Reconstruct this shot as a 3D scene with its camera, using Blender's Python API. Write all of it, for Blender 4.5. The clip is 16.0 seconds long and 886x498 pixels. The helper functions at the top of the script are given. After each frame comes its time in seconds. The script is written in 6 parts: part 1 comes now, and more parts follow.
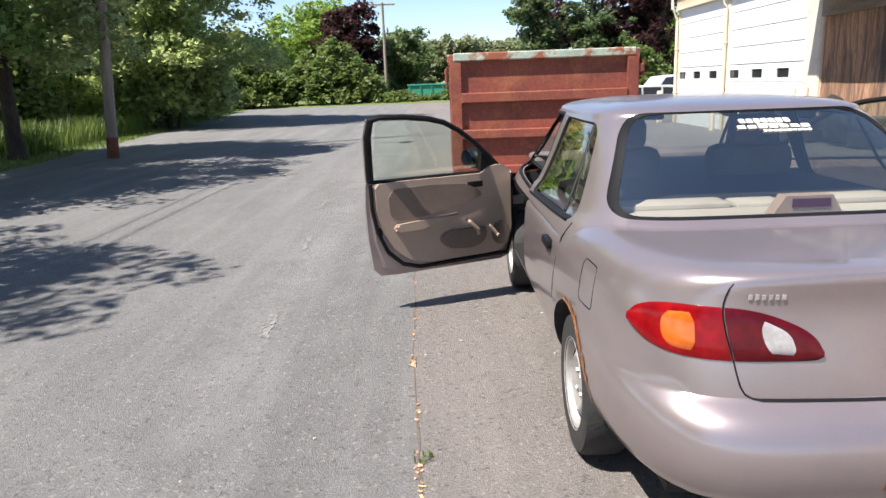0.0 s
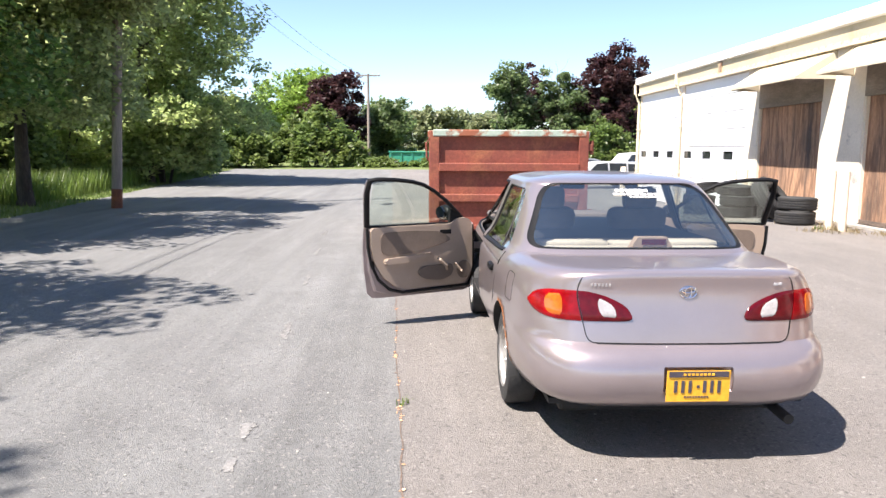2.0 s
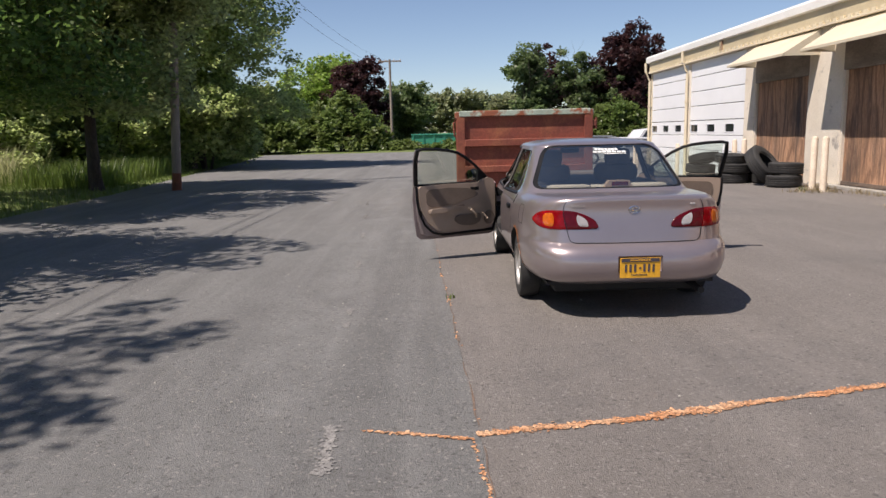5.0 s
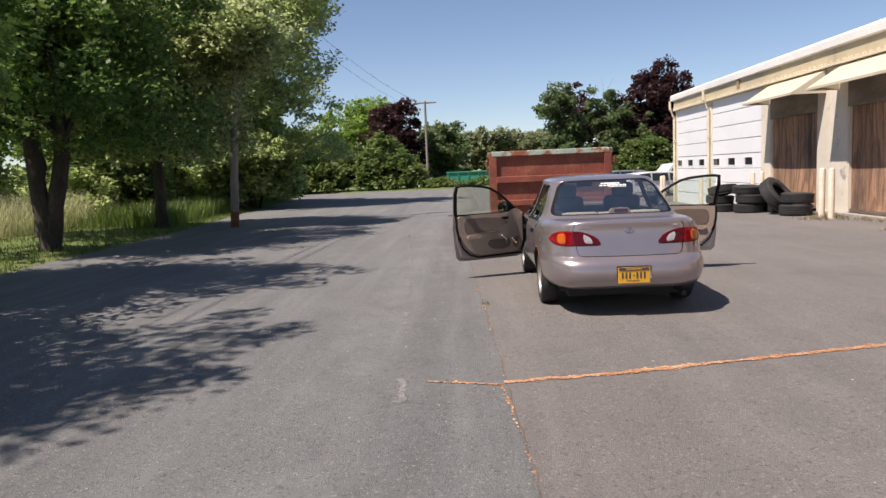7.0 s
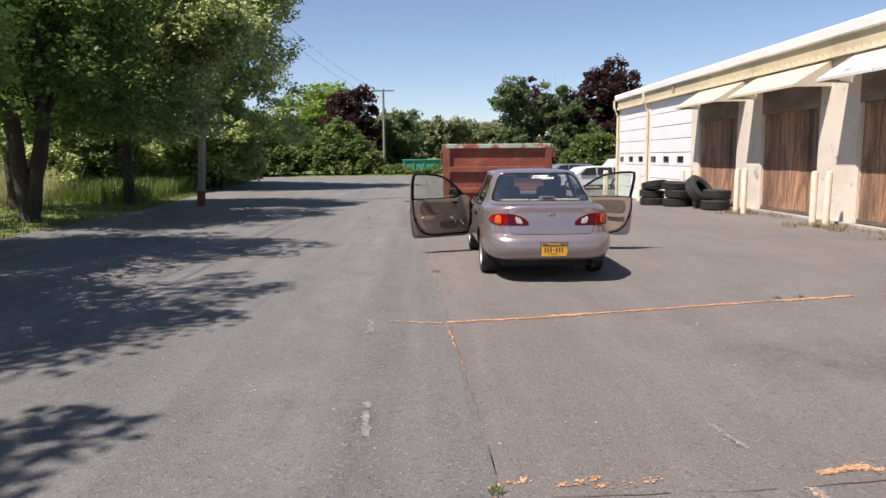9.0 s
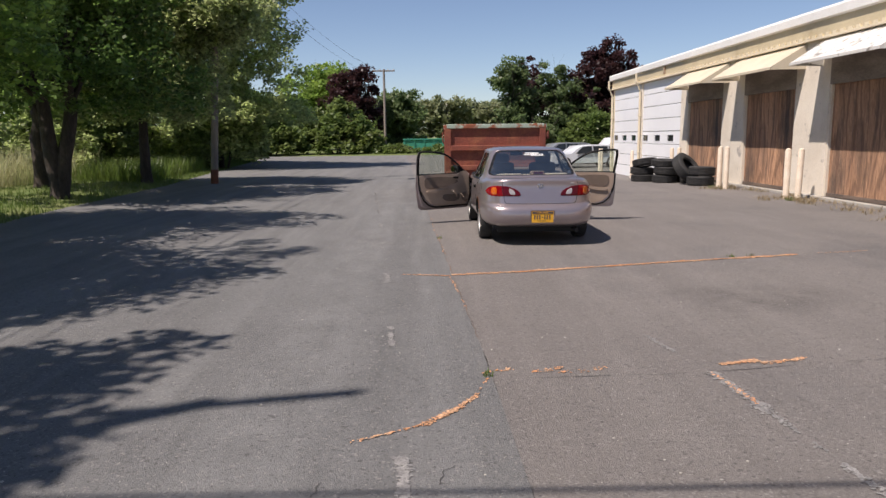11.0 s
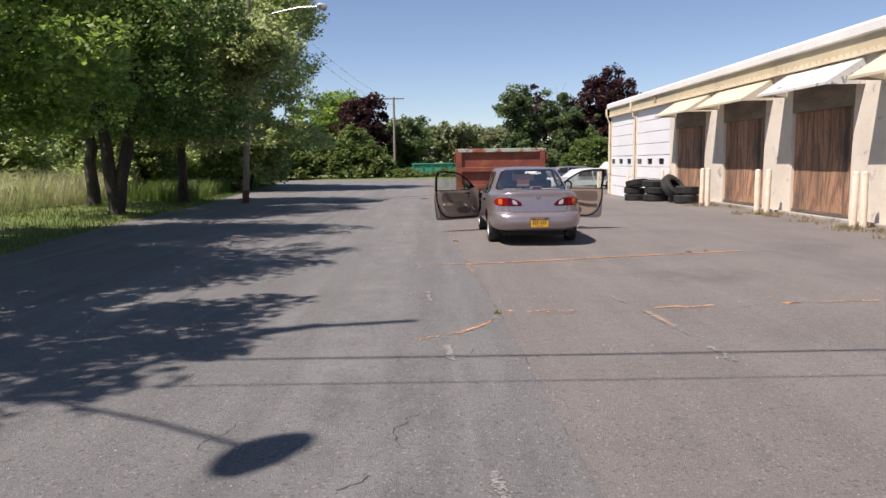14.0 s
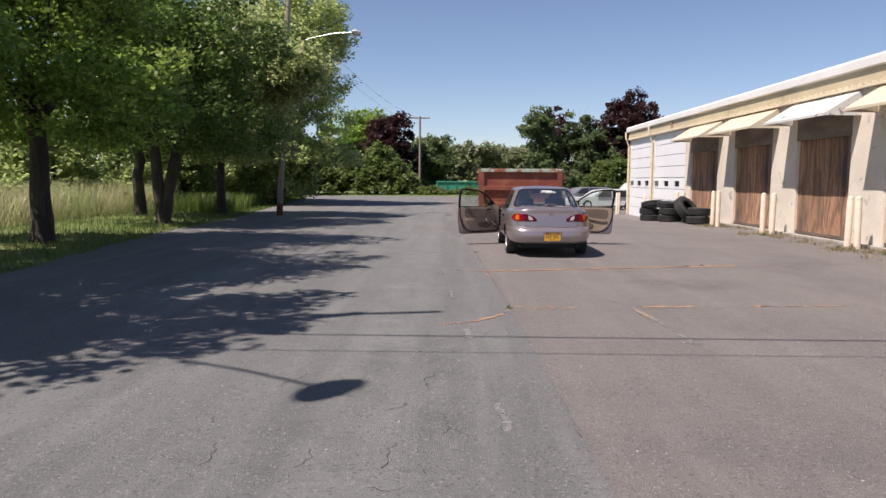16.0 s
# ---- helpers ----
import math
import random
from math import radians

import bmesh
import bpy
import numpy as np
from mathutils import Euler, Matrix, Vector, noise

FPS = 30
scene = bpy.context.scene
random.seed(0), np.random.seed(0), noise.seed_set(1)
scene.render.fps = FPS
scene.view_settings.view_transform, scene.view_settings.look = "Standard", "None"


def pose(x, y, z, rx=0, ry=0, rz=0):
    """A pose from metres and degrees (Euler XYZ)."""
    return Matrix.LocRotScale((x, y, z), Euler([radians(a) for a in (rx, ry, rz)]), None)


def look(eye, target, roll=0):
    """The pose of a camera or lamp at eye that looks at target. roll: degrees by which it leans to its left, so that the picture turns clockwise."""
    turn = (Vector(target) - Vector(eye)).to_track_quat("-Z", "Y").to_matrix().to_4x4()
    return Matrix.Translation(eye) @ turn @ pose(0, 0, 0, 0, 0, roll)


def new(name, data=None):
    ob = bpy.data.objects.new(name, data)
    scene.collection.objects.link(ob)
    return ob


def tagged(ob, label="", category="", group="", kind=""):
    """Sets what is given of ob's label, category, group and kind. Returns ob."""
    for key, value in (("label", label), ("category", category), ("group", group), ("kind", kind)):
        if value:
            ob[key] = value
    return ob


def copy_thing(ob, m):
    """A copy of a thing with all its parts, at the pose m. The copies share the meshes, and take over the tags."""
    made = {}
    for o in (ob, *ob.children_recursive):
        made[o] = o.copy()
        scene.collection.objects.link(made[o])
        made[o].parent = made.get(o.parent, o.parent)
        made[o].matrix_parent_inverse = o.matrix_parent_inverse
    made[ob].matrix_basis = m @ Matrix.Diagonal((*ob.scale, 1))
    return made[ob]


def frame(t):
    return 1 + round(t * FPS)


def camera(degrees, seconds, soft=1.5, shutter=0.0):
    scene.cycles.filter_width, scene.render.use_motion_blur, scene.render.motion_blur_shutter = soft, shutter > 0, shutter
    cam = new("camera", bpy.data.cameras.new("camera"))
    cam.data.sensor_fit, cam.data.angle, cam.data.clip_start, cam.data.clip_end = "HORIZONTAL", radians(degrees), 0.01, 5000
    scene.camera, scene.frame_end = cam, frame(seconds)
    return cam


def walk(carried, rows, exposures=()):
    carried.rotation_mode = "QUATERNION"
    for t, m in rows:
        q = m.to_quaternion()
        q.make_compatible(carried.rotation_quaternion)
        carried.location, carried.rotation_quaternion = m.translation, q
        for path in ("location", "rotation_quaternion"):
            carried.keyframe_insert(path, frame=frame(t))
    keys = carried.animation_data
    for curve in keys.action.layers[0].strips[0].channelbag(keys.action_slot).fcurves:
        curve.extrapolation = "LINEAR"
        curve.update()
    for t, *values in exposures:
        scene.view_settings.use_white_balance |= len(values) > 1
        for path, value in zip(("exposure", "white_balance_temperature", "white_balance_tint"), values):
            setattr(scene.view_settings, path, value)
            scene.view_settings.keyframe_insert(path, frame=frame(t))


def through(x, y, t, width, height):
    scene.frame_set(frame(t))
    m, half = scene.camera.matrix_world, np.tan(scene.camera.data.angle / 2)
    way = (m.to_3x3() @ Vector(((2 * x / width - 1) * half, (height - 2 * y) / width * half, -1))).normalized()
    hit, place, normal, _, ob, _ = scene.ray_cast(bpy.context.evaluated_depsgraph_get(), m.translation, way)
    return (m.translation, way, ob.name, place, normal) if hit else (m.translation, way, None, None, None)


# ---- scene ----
cam = camera(63.8, 16.0)
PATH = [
    (0, (-1.357, -1.742, 1.525), (-1.349, 0.205, 1.068), -2.1),
    (0.5, (-1.286, -2.109, 1.536), (-1.328, -0.153, 1.121), 1.1),
    (1, (-1.356, -2.57, 1.546), (-1.303, -0.604, 1.183), -1.6),
    (1.5, (-1.406, -3.003, 1.57), (-1.348, -1.025, 1.279), -3.0),
    (2, (-1.386, -3.336, 1.577), (-1.305, -1.357, 1.3), 0.3),
    (2.5, (-1.45, -3.764, 1.585), (-1.354, -1.79, 1.275), -1.3),
    (3, (-1.438, -4.101, 1.565), (-1.374, -2.13, 1.231), -0.3),
    (3.5, (-1.453, -4.49, 1.57), (-1.467, -2.52, 1.225), -1.7),
    (3.7, (-1.474, -4.624, 1.548), (-1.45, -2.654, 1.206), -0.6),
    (5.8, (-1.59, -6.055, 1.506), (-1.62, -4.081, 1.186), -3.0),
    (6, (-1.58, -6.23, 1.518), (-1.676, -4.271, 1.129), -3.4),
    (6.5, (-1.63, -6.659, 1.523), (-1.676, -4.67, 1.316), -3.5),
    (7, (-1.602, -7.08, 1.539), (-1.68, -5.094, 1.321), -2.4),
    (7.5, (-1.564, -7.437, 1.575), (-1.681, -5.46, 1.293), -2.2),
    (8, (-1.629, -7.866, 1.538), (-1.574, -5.884, 1.278), -0.8),
    (8.2, (-1.611, -8.068, 1.573), (-1.549, -6.085, 1.319), -0.6),
    (10.3, (-1.663, -9.782, 1.591), (-1.63, -7.799, 1.332), -0.0),
    (10.5, (-1.704, -9.918, 1.574), (-1.629, -7.932, 1.344), 0.5),
    (11, (-1.7, -10.176, 1.592), (-1.648, -8.202, 1.28), -0.6),
    (11.5, (-1.677, -10.618, 1.6), (-1.678, -8.65, 1.244), -0.8),
    (12, (-1.712, -10.976, 1.564), (-1.608, -8.999, 1.276), -0.6),
    (12.5, (-1.721, -11.376, 1.534), (-1.71, -9.396, 1.249), -2.3),
    (13, (-1.847, -11.988, 1.561), (-1.755, -10.002, 1.346), -0.9),
    (13.5, (-1.904, -12.251, 1.562), (-1.786, -10.271, 1.309), -0.4),
    (14, (-1.965, -12.644, 1.53), (-1.927, -10.66, 1.287), -0.7),
    (14.5, (-1.957, -12.991, 1.573), (-1.937, -10.999, 1.4), 1.1),
    (15, (-2.024, -13.383, 1.559), (-1.969, -11.393, 1.36), -0.8),
    (15.5, (-1.984, -13.717, 1.565), (-1.992, -11.73, 1.331), -0.7),
    (16, (-1.985, -14.06, 1.533), (-2.009, -12.069, 1.34), 0.4),
]
# the picture darkens a little once the bright start is left behind
EXPOSURES = [(0, 1.06, 6600, 13), (0.5, 1.15, 6600, 13), (1, 1.45, 6600, 13), (1.5, 1.5, 6600, 14), (2.5, 1.55, 6700, 14), (3, 1.33, 6750, 14), (3.5, 0.98, 6800, 15), (5.8, 0.13, 6880, 17), (6, 0.10, 6880, 17), (6.5, 0.35, 6880, 17), (7, 0.45, 6880, 17), (7.5, 0.12, 6880, 17), (8, 0.56, 6880, 17), (10.3, 0.45, 6820, 18), (10.5, 0.42, 6820, 18), (11.5, 0.12, 6820, 18), (12.5, 0.12, 6820, 18), (13.0, 0.06, 6800, 19), (13.5, 0.46, 6800, 19), (14, 0.44, 6800, 19), (14.5, 0.6, 6800, 19), (15, 0.5, 6800, 19), (16, 0.38, 6800, 19)]
walk(cam, [(t, look(eye, target, roll)) for t, eye, target, roll in PATH], EXPOSURES)

# ---- world and sun ----
SUN = Vector((0.503, 0.31, -1.0))          # the way the sunlight goes
sun = new("sun", bpy.data.lights.new("sun", "SUN"))
sun.data.energy, sun.data.angle, sun.data.color = 5.0, radians(0.53), (1.0, 0.95, 0.87)
sun.matrix_world = look((-30, -20, 60), Vector((-30, -20, 60)) + SUN)
world = bpy.data.worlds.new("sky")
scene.world = world
world.use_nodes = True
wn = world.node_tree.nodes
sky = wn.new("ShaderNodeTexSky")
sky.sky_type, sky.sun_disc = "NISHITA", False
sky.sun_elevation = math.atan2(1.0, math.hypot(SUN.x, SUN.y))
sky.sun_rotation = math.atan2(-SUN.x, -SUN.y)
sky.air_density, sky.dust_density, sky.ozone_density = 0.8, 0.2, 2.6
wn["Background"].inputs["Strength"].default_value = 0.095
world.node_tree.links.new(sky.outputs["Color"], wn["Background"].inputs["Color"])

# ---- materials ----
def node(nt, kind, **inputs):
    n = nt.nodes.new("ShaderNode" + kind)
    for key, value in inputs.items():
        n.inputs[key.replace("_", " ")].default_value = value
    return n


def material(name, base, second=None, scale=3.0, spread=(0.4, 0.6), fine=40.0, grain=0.15, rough=0.6, metal=0.0, bump=0.1,
             stain=None, stain_scale=0.7, stain_spread=(0.55, 0.7), vary=0.0, coat=0.0, stretch=(1, 1, 1), island=0.0, subsurface=0.0):
    """A surface of two tones by a broad noise, a fine grain, stains of a third colour, and relief."""
    m = bpy.data.materials.new(name)
    m.use_nodes = True
    nt = m.node_tree
    out, link = nt.nodes["Principled BSDF"], nt.links.new
    out.inputs["Roughness"].default_value, out.inputs["Metallic"].default_value = rough, metal
    out.inputs["Coat Weight"].default_value = coat
    out.inputs["Coat Roughness"].default_value = 0.06
    coord = node(nt, "TexCoord")
    place = node(nt, "Mapping", Scale=stretch)
    link(coord.outputs["Object"], place.inputs["Vector"])
    broad = node(nt, "TexNoise", Scale=scale, Detail=6.0, Roughness=0.6)
    link(place.outputs["Vector"], broad.inputs["Vector"])
    ramp = node(nt, "MapRange", From_Min=spread[0], From_Max=spread[1])
    link(broad.outputs["Fac"], ramp.inputs["Value"])
    mix = nt.nodes.new("ShaderNodeMix")
    mix.data_type = "RGBA"
    mix.inputs["A"].default_value = (*base, 1)
    mix.inputs["B"].default_value = (*(second or [c * 0.8 for c in base]), 1)
    link(ramp.outputs["Result"], mix.inputs["Factor"])
    colour = mix.outputs["Result"]
    tiny = node(nt, "TexNoise", Scale=fine, Detail=4.0, Roughness=0.7)
    link(place.outputs["Vector"], tiny.inputs["Vector"])
    if stain:
        spots = node(nt, "TexNoise", Scale=stain_scale, Detail=7.0, Roughness=0.65)
        link(place.outputs["Vector"], spots.inputs["Vector"])
        sr = node(nt, "MapRange", From_Min=stain_spread[0], From_Max=stain_spread[1])
        link(spots.outputs["Fac"], sr.inputs["Value"])
        m2 = nt.nodes.new("ShaderNodeMix")
        m2.data_type = "RGBA"
        m2.inputs["B"].default_value = (*stain, 1)
        link(sr.outputs["Result"], m2.inputs["Factor"])
        link(colour, m2.inputs["A"])
        colour = m2.outputs["Result"]
    value = node(nt, "MapRange", From_Min=0.3, From_Max=0.7, To_Min=1 - grain, To_Max=1 + grain)
    link(tiny.outputs["Fac"], value.inputs["Value"])
    last = value.outputs["Result"]
    for amount, kind, socket in ((vary, "ObjectInfo", "Random"), (island, "NewGeometry", "Random Per Island")):
        if amount:
            info = node(nt, kind)
            r2 = node(nt, "MapRange", To_Min=1 - amount, To_Max=1 + amount)
            link(info.outputs[socket], r2.inputs["Value"])
            mul = node(nt, "Math")
            mul.operation = "MULTIPLY"
            link(last, mul.inputs[0])
            link(r2.outputs["Result"], mul.inputs[1])
            last = mul.outputs["Value"]
    hsv = node(nt, "HueSaturation")
    link(colour, hsv.inputs["Color"])
    link(last, hsv.inputs["Value"])
    link(hsv.outputs["Color"], out.inputs["Base Color"])
    if bump:
        b = node(nt, "Bump", Strength=bump, Distance=0.02)
        link(tiny.outputs["Fac"], b.inputs["Height"])
        link(b.outputs["Normal"], out.inputs["Normal"])
    return m


def leafy(name, base, second, vary=0.35, through=0.56):
    """Leaves: two tones from leaf to leaf, with some light coming through."""
    m = material(name, base, second, scale=0.45, spread=(0.35, 0.65), fine=9.0, grain=0.25, rough=0.42, bump=0, island=vary)
    nt = m.node_tree
    out = nt.nodes["Principled BSDF"]
    shine = node(nt, "BsdfTranslucent")
    both = node(nt, "MixShader", Fac=through)
    nt.links.new(out.inputs["Base Color"].links[0].from_socket, shine.inputs["Color"])
    nt.links.new(out.outputs["BSDF"], both.inputs[1])
    nt.links.new(shine.outputs["BSDF"], both.inputs[2])
    nt.links.new(both.outputs["Shader"], nt.nodes["Material Output"].inputs["Surface"])
    return m


def glass(name, tint, rough=0.0, clear=0.75, least=0.09, gloss_tint=(1.0, 1.0, 1.0)):
    """Thin window glass: mirror at low angles over a tinted clear pane."""
    m = bpy.data.materials.new(name)
    m.use_nodes = True
    nt = m.node_tree
    clearing = node(nt, "BsdfTransparent", Color=(*[c * clear for c in tint], 1))
    gloss = node(nt, "BsdfGlossy", Roughness=rough, Color=(*gloss_tint, 1))
    facing = node(nt, "LayerWeight", Blend=0.5)
    curve = node(nt, "Math")
    curve.operation = "POWER"
    curve.inputs[1].default_value = 3.5
    fres = node(nt, "MapRange", To_Min=least, To_Max=0.85)
    both = node(nt, "MixShader")
    nt.links.new(facing.outputs["Facing"], curve.inputs[0])
    nt.links.new(curve.outputs["Value"], fres.inputs["Value"])
    nt.links.new(fres.outputs["Result"], both.inputs["Fac"])
    nt.links.new(clearing.outputs["BSDF"], both.inputs[1])
    nt.links.new(gloss.outputs["BSDF"], both.inputs[2])
    nt.links.new(both.outputs["Shader"], nt.nodes["Material Output"].inputs["Surface"])
    return m


def asphalt_material(name, base, second, stain, streaks, tracks=(), spills=()):
    """Worn asphalt: mottled tone, pale and dark stones, and bleached or darkened streaks along the road."""
    m = material(name, base, second, scale=0.5, spread=(0.35, 0.65), fine=75.0, grain=0.40, rough=0.9, bump=0.8, stain=stain, stain_scale=0.33, stain_spread=(0.52, 0.72))
    nt = m.node_tree
    link, out = nt.links.new, nt.nodes["Principled BSDF"]
    coord = node(nt, "TexCoord")
    colour = out.inputs["Base Color"].links[0].from_socket

    def over(colour, tone, factor):
        mix = nt.nodes.new("ShaderNodeMix")
        mix.data_type = "RGBA"
        mix.inputs["B"].default_value = (*tone, 1)
        link(factor, mix.inputs["Factor"])
        link(colour, mix.inputs["A"])
        return mix.outputs["Result"]

    def picked(socket, low, high, most):
        r = node(nt, "MapRange", From_Min=low, From_Max=high, To_Min=0.0, To_Max=most)
        link(socket, r.inputs["Value"])
        return r.outputs["Result"]

    for seed, tone, low, high, most in ((0.0, [c * 1.6 for c in base], 0.46, 0.72, streaks), (7.3, [c * 0.62 for c in base], 0.50, 0.74, streaks * 0.9)):
        long = node(nt, "Mapping", Scale=(1.7, 0.13, 1.0), Location=(seed, seed, 0))
        link(coord.outputs["Object"], long.inputs["Vector"])
        streak = node(nt, "TexNoise", Scale=1.2, Detail=6.0, Roughness=0.65)
        link(long.outputs["Vector"], streak.inputs["Vector"])
        colour = over(colour, tone, picked(streak.outputs["Fac"], low, high, most))
    def product(a, b):
        m2 = node(nt, "Math")
        m2.operation = "MULTIPLY"
        link(a, m2.inputs[0])
        link(b, m2.inputs[1])
        return m2.outputs["Value"]

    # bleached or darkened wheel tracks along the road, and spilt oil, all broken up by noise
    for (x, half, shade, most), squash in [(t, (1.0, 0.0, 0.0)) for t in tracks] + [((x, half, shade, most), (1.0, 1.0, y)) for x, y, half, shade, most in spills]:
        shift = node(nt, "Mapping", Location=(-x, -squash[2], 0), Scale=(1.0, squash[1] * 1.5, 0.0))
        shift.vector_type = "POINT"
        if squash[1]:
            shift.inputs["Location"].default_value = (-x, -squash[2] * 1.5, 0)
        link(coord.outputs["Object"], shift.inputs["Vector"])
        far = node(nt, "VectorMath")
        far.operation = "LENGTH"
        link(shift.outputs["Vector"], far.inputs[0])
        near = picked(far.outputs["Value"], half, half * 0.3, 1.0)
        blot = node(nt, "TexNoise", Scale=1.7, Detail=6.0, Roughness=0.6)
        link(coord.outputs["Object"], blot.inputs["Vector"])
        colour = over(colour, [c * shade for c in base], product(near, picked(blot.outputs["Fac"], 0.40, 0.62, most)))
    for scale, tone, low, high, most in ((11.0, [c * 0.72 for c in base], 0.52, 0.70, 0.6), (17.0, [c * 1.3 for c in base], 0.52, 0.70, 0.55)):
        mottle = node(nt, "TexNoise", Scale=scale, Detail=5.0, Roughness=0.75)
        link(coord.outputs["Object"], mottle.inputs["Vector"])
        colour = over(colour, tone, picked(mottle.outputs["Fac"], low, high, most))
    for scale, tone, most in ((75.0, (0.30, 0.28, 0.265), 0.6), (60.0, (0.065, 0.06, 0.06), 0.6)):
        stones = node(nt, "TexVoronoi", Scale=scale)
        link(coord.outputs["Object"], stones.inputs["Vector"])
        split = node(nt, "SeparateColor")
        link(stones.outputs["Color"], split.inputs["Color"])
        colour = over(colour, tone, picked(split.outputs["Red"], 0.90, 0.99, most))
    link(colour, out.inputs["Base Color"])
    return m


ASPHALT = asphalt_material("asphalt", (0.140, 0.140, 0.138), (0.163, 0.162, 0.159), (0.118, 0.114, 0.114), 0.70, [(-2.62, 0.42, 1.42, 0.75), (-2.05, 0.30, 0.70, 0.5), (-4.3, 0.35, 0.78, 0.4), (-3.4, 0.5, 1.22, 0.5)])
LOT = asphalt_material("lot_asphalt", (0.162, 0.147, 0.137), (0.186, 0.170, 0.158), (0.118, 0.112, 0.110), 0.35, spills=[(1.58, -3.39, 1.1, 0.55, 0.75)])
GRASS_SOIL = material("grass_soil", (0.096, 0.140, 0.032), (0.144, 0.164, 0.052), scale=0.8, fine=30.0, grain=0.4, rough=0.9, bump=0.6, stain=(0.128, 0.104, 0.056), stain_scale=0.5, stain_spread=(0.6, 0.75))
GRASS = leafy("grass_blades", (0.109, 0.180, 0.034), (0.154, 0.205, 0.054), 0.255)
STRAW = leafy("dry_straw", (0.40, 0.31, 0.19), (0.30, 0.25, 0.15), 0.3)
REED = leafy("dry_reeds", (0.46, 0.43, 0.25), (0.34, 0.40, 0.17), 0.3)
LEAF = leafy("maple_leaves", (0.168, 0.282, 0.052), (0.300, 0.400, 0.090), 0.45)
LEAF_DEEP = leafy("deep_green_leaves", (0.085, 0.158, 0.038), (0.150, 0.228, 0.056), 0.45)
LEAF_LIGHT = leafy("light_leaves", (0.335, 0.425, 0.165), (0.450, 0.505, 0.215), through=0.75)
LEAF_BUSH = leafy("bush_leaves", (0.130, 0.200, 0.052), (0.205, 0.255, 0.078))
LEAF_DARK = leafy("dark_leaves", (0.128, 0.192, 0.080), (0.195, 0.252, 0.108), through=0.62)
LEAF_PURPLE = leafy("purple_leaves", (0.062, 0.028, 0.032), (0.085, 0.042, 0.040))
LEAF_OLIVE = leafy("pale_olive_leaves", (0.310, 0.380, 0.165), (0.430, 0.475, 0.220), 0.4, through=0.75)
LEAF_GREY = leafy("olive_leaves", (0.240, 0.282, 0.138), (0.300, 0.318, 0.181))
BARK = material("bark", (0.065, 0.050, 0.040), (0.038, 0.030, 0.026), scale=5.0, fine=30.0, grain=0.4, rough=0.95, bump=1.0, stretch=(1, 1, 0.25))
POLE_WOOD = material("pole_wood", (0.30, 0.255, 0.21), (0.21, 0.175, 0.145), scale=4.0, fine=45.0, grain=0.25, rough=0.9, bump=0.5, stretch=(1, 1, 0.08))
RUST_BASE = material("rusty_foot", (0.20, 0.075, 0.035), (0.13, 0.05, 0.03), scale=6.0, fine=40.0, grain=0.3, rough=0.95, bump=0.5)
STEEL = material("galvanised_steel", (0.50, 0.51, 0.52), (0.40, 0.41, 0.42), scale=6.0, rough=0.4, metal=0.8, bump=0.05)
LAMP_SHELL = material("lamp_shell", (0.62, 0.62, 0.60), rough=0.4, bump=0.02)
CABLE = material("black_cable", (0.02, 0.02, 0.02), rough=0.6, bump=0)
DUMP = material("rusty_red_steel", (0.240, 0.060, 0.036), (0.175, 0.045, 0.030), scale=1.6, fine=28.0, grain=0.25, rough=0.7, bump=0.25,
                stain=(0.30, 0.105, 0.05), stain_scale=1.4, stain_spread=(0.5, 0.68))
DUMP_TOP = material("flaked_green_rail", (0.42, 0.50, 0.42), (0.30, 0.36, 0.30), scale=3.0, rough=0.7, bump=0.2, stain=(0.28, 0.09, 0.045), stain_scale=2.2, stain_spread=(0.5, 0.56))
WHITE_WALL = material("white_painted_block", (0.74, 0.675, 0.575), (0.67, 0.60, 0.50), scale=1.0, fine=25.0, grain=0.08, rough=0.8, bump=0.15, stain=(0.36, 0.33, 0.30), stain_scale=2.4, stain_spread=(0.60, 0.70))
CREAM = material("cream_metal", (0.74, 0.65, 0.48), (0.68, 0.59, 0.43), scale=0.8, fine=30.0, grain=0.08, rough=0.6, bump=0.05, stain=(0.55, 0.45, 0.28), stain_scale=1.2, stain_spread=(0.58, 0.75))
AWNING = material("cream_awning", (0.64, 0.565, 0.43), (0.58, 0.505, 0.38), scale=1.0, fine=30.0, grain=0.06, rough=0.6, bump=0.05, stain=(0.60, 0.50, 0.34), stain_scale=1.0, stain_spread=(0.58, 0.75))
AWNING_WHITE = material("peeling_white_awning", (0.70, 0.685, 0.645), (0.62, 0.60, 0.56), scale=1.0, fine=30.0, grain=0.06, rough=0.6, bump=0.1, stain=(0.27, 0.25, 0.225), stain_scale=5.0, stain_spread=(0.56, 0.61), stretch=(1.0, 0.7, 1.0))
ROOF_EDGE = material("white_roof_edge", (0.82, 0.81, 0.78), (0.76, 0.75, 0.71), scale=0.7, rough=0.5, bump=0.03)
GARAGE = material("white_garage_door", (0.84, 0.855, 0.88), (0.80, 0.815, 0.84), scale=0.7, fine=30.0, grain=0.04, rough=0.45, bump=0.03)


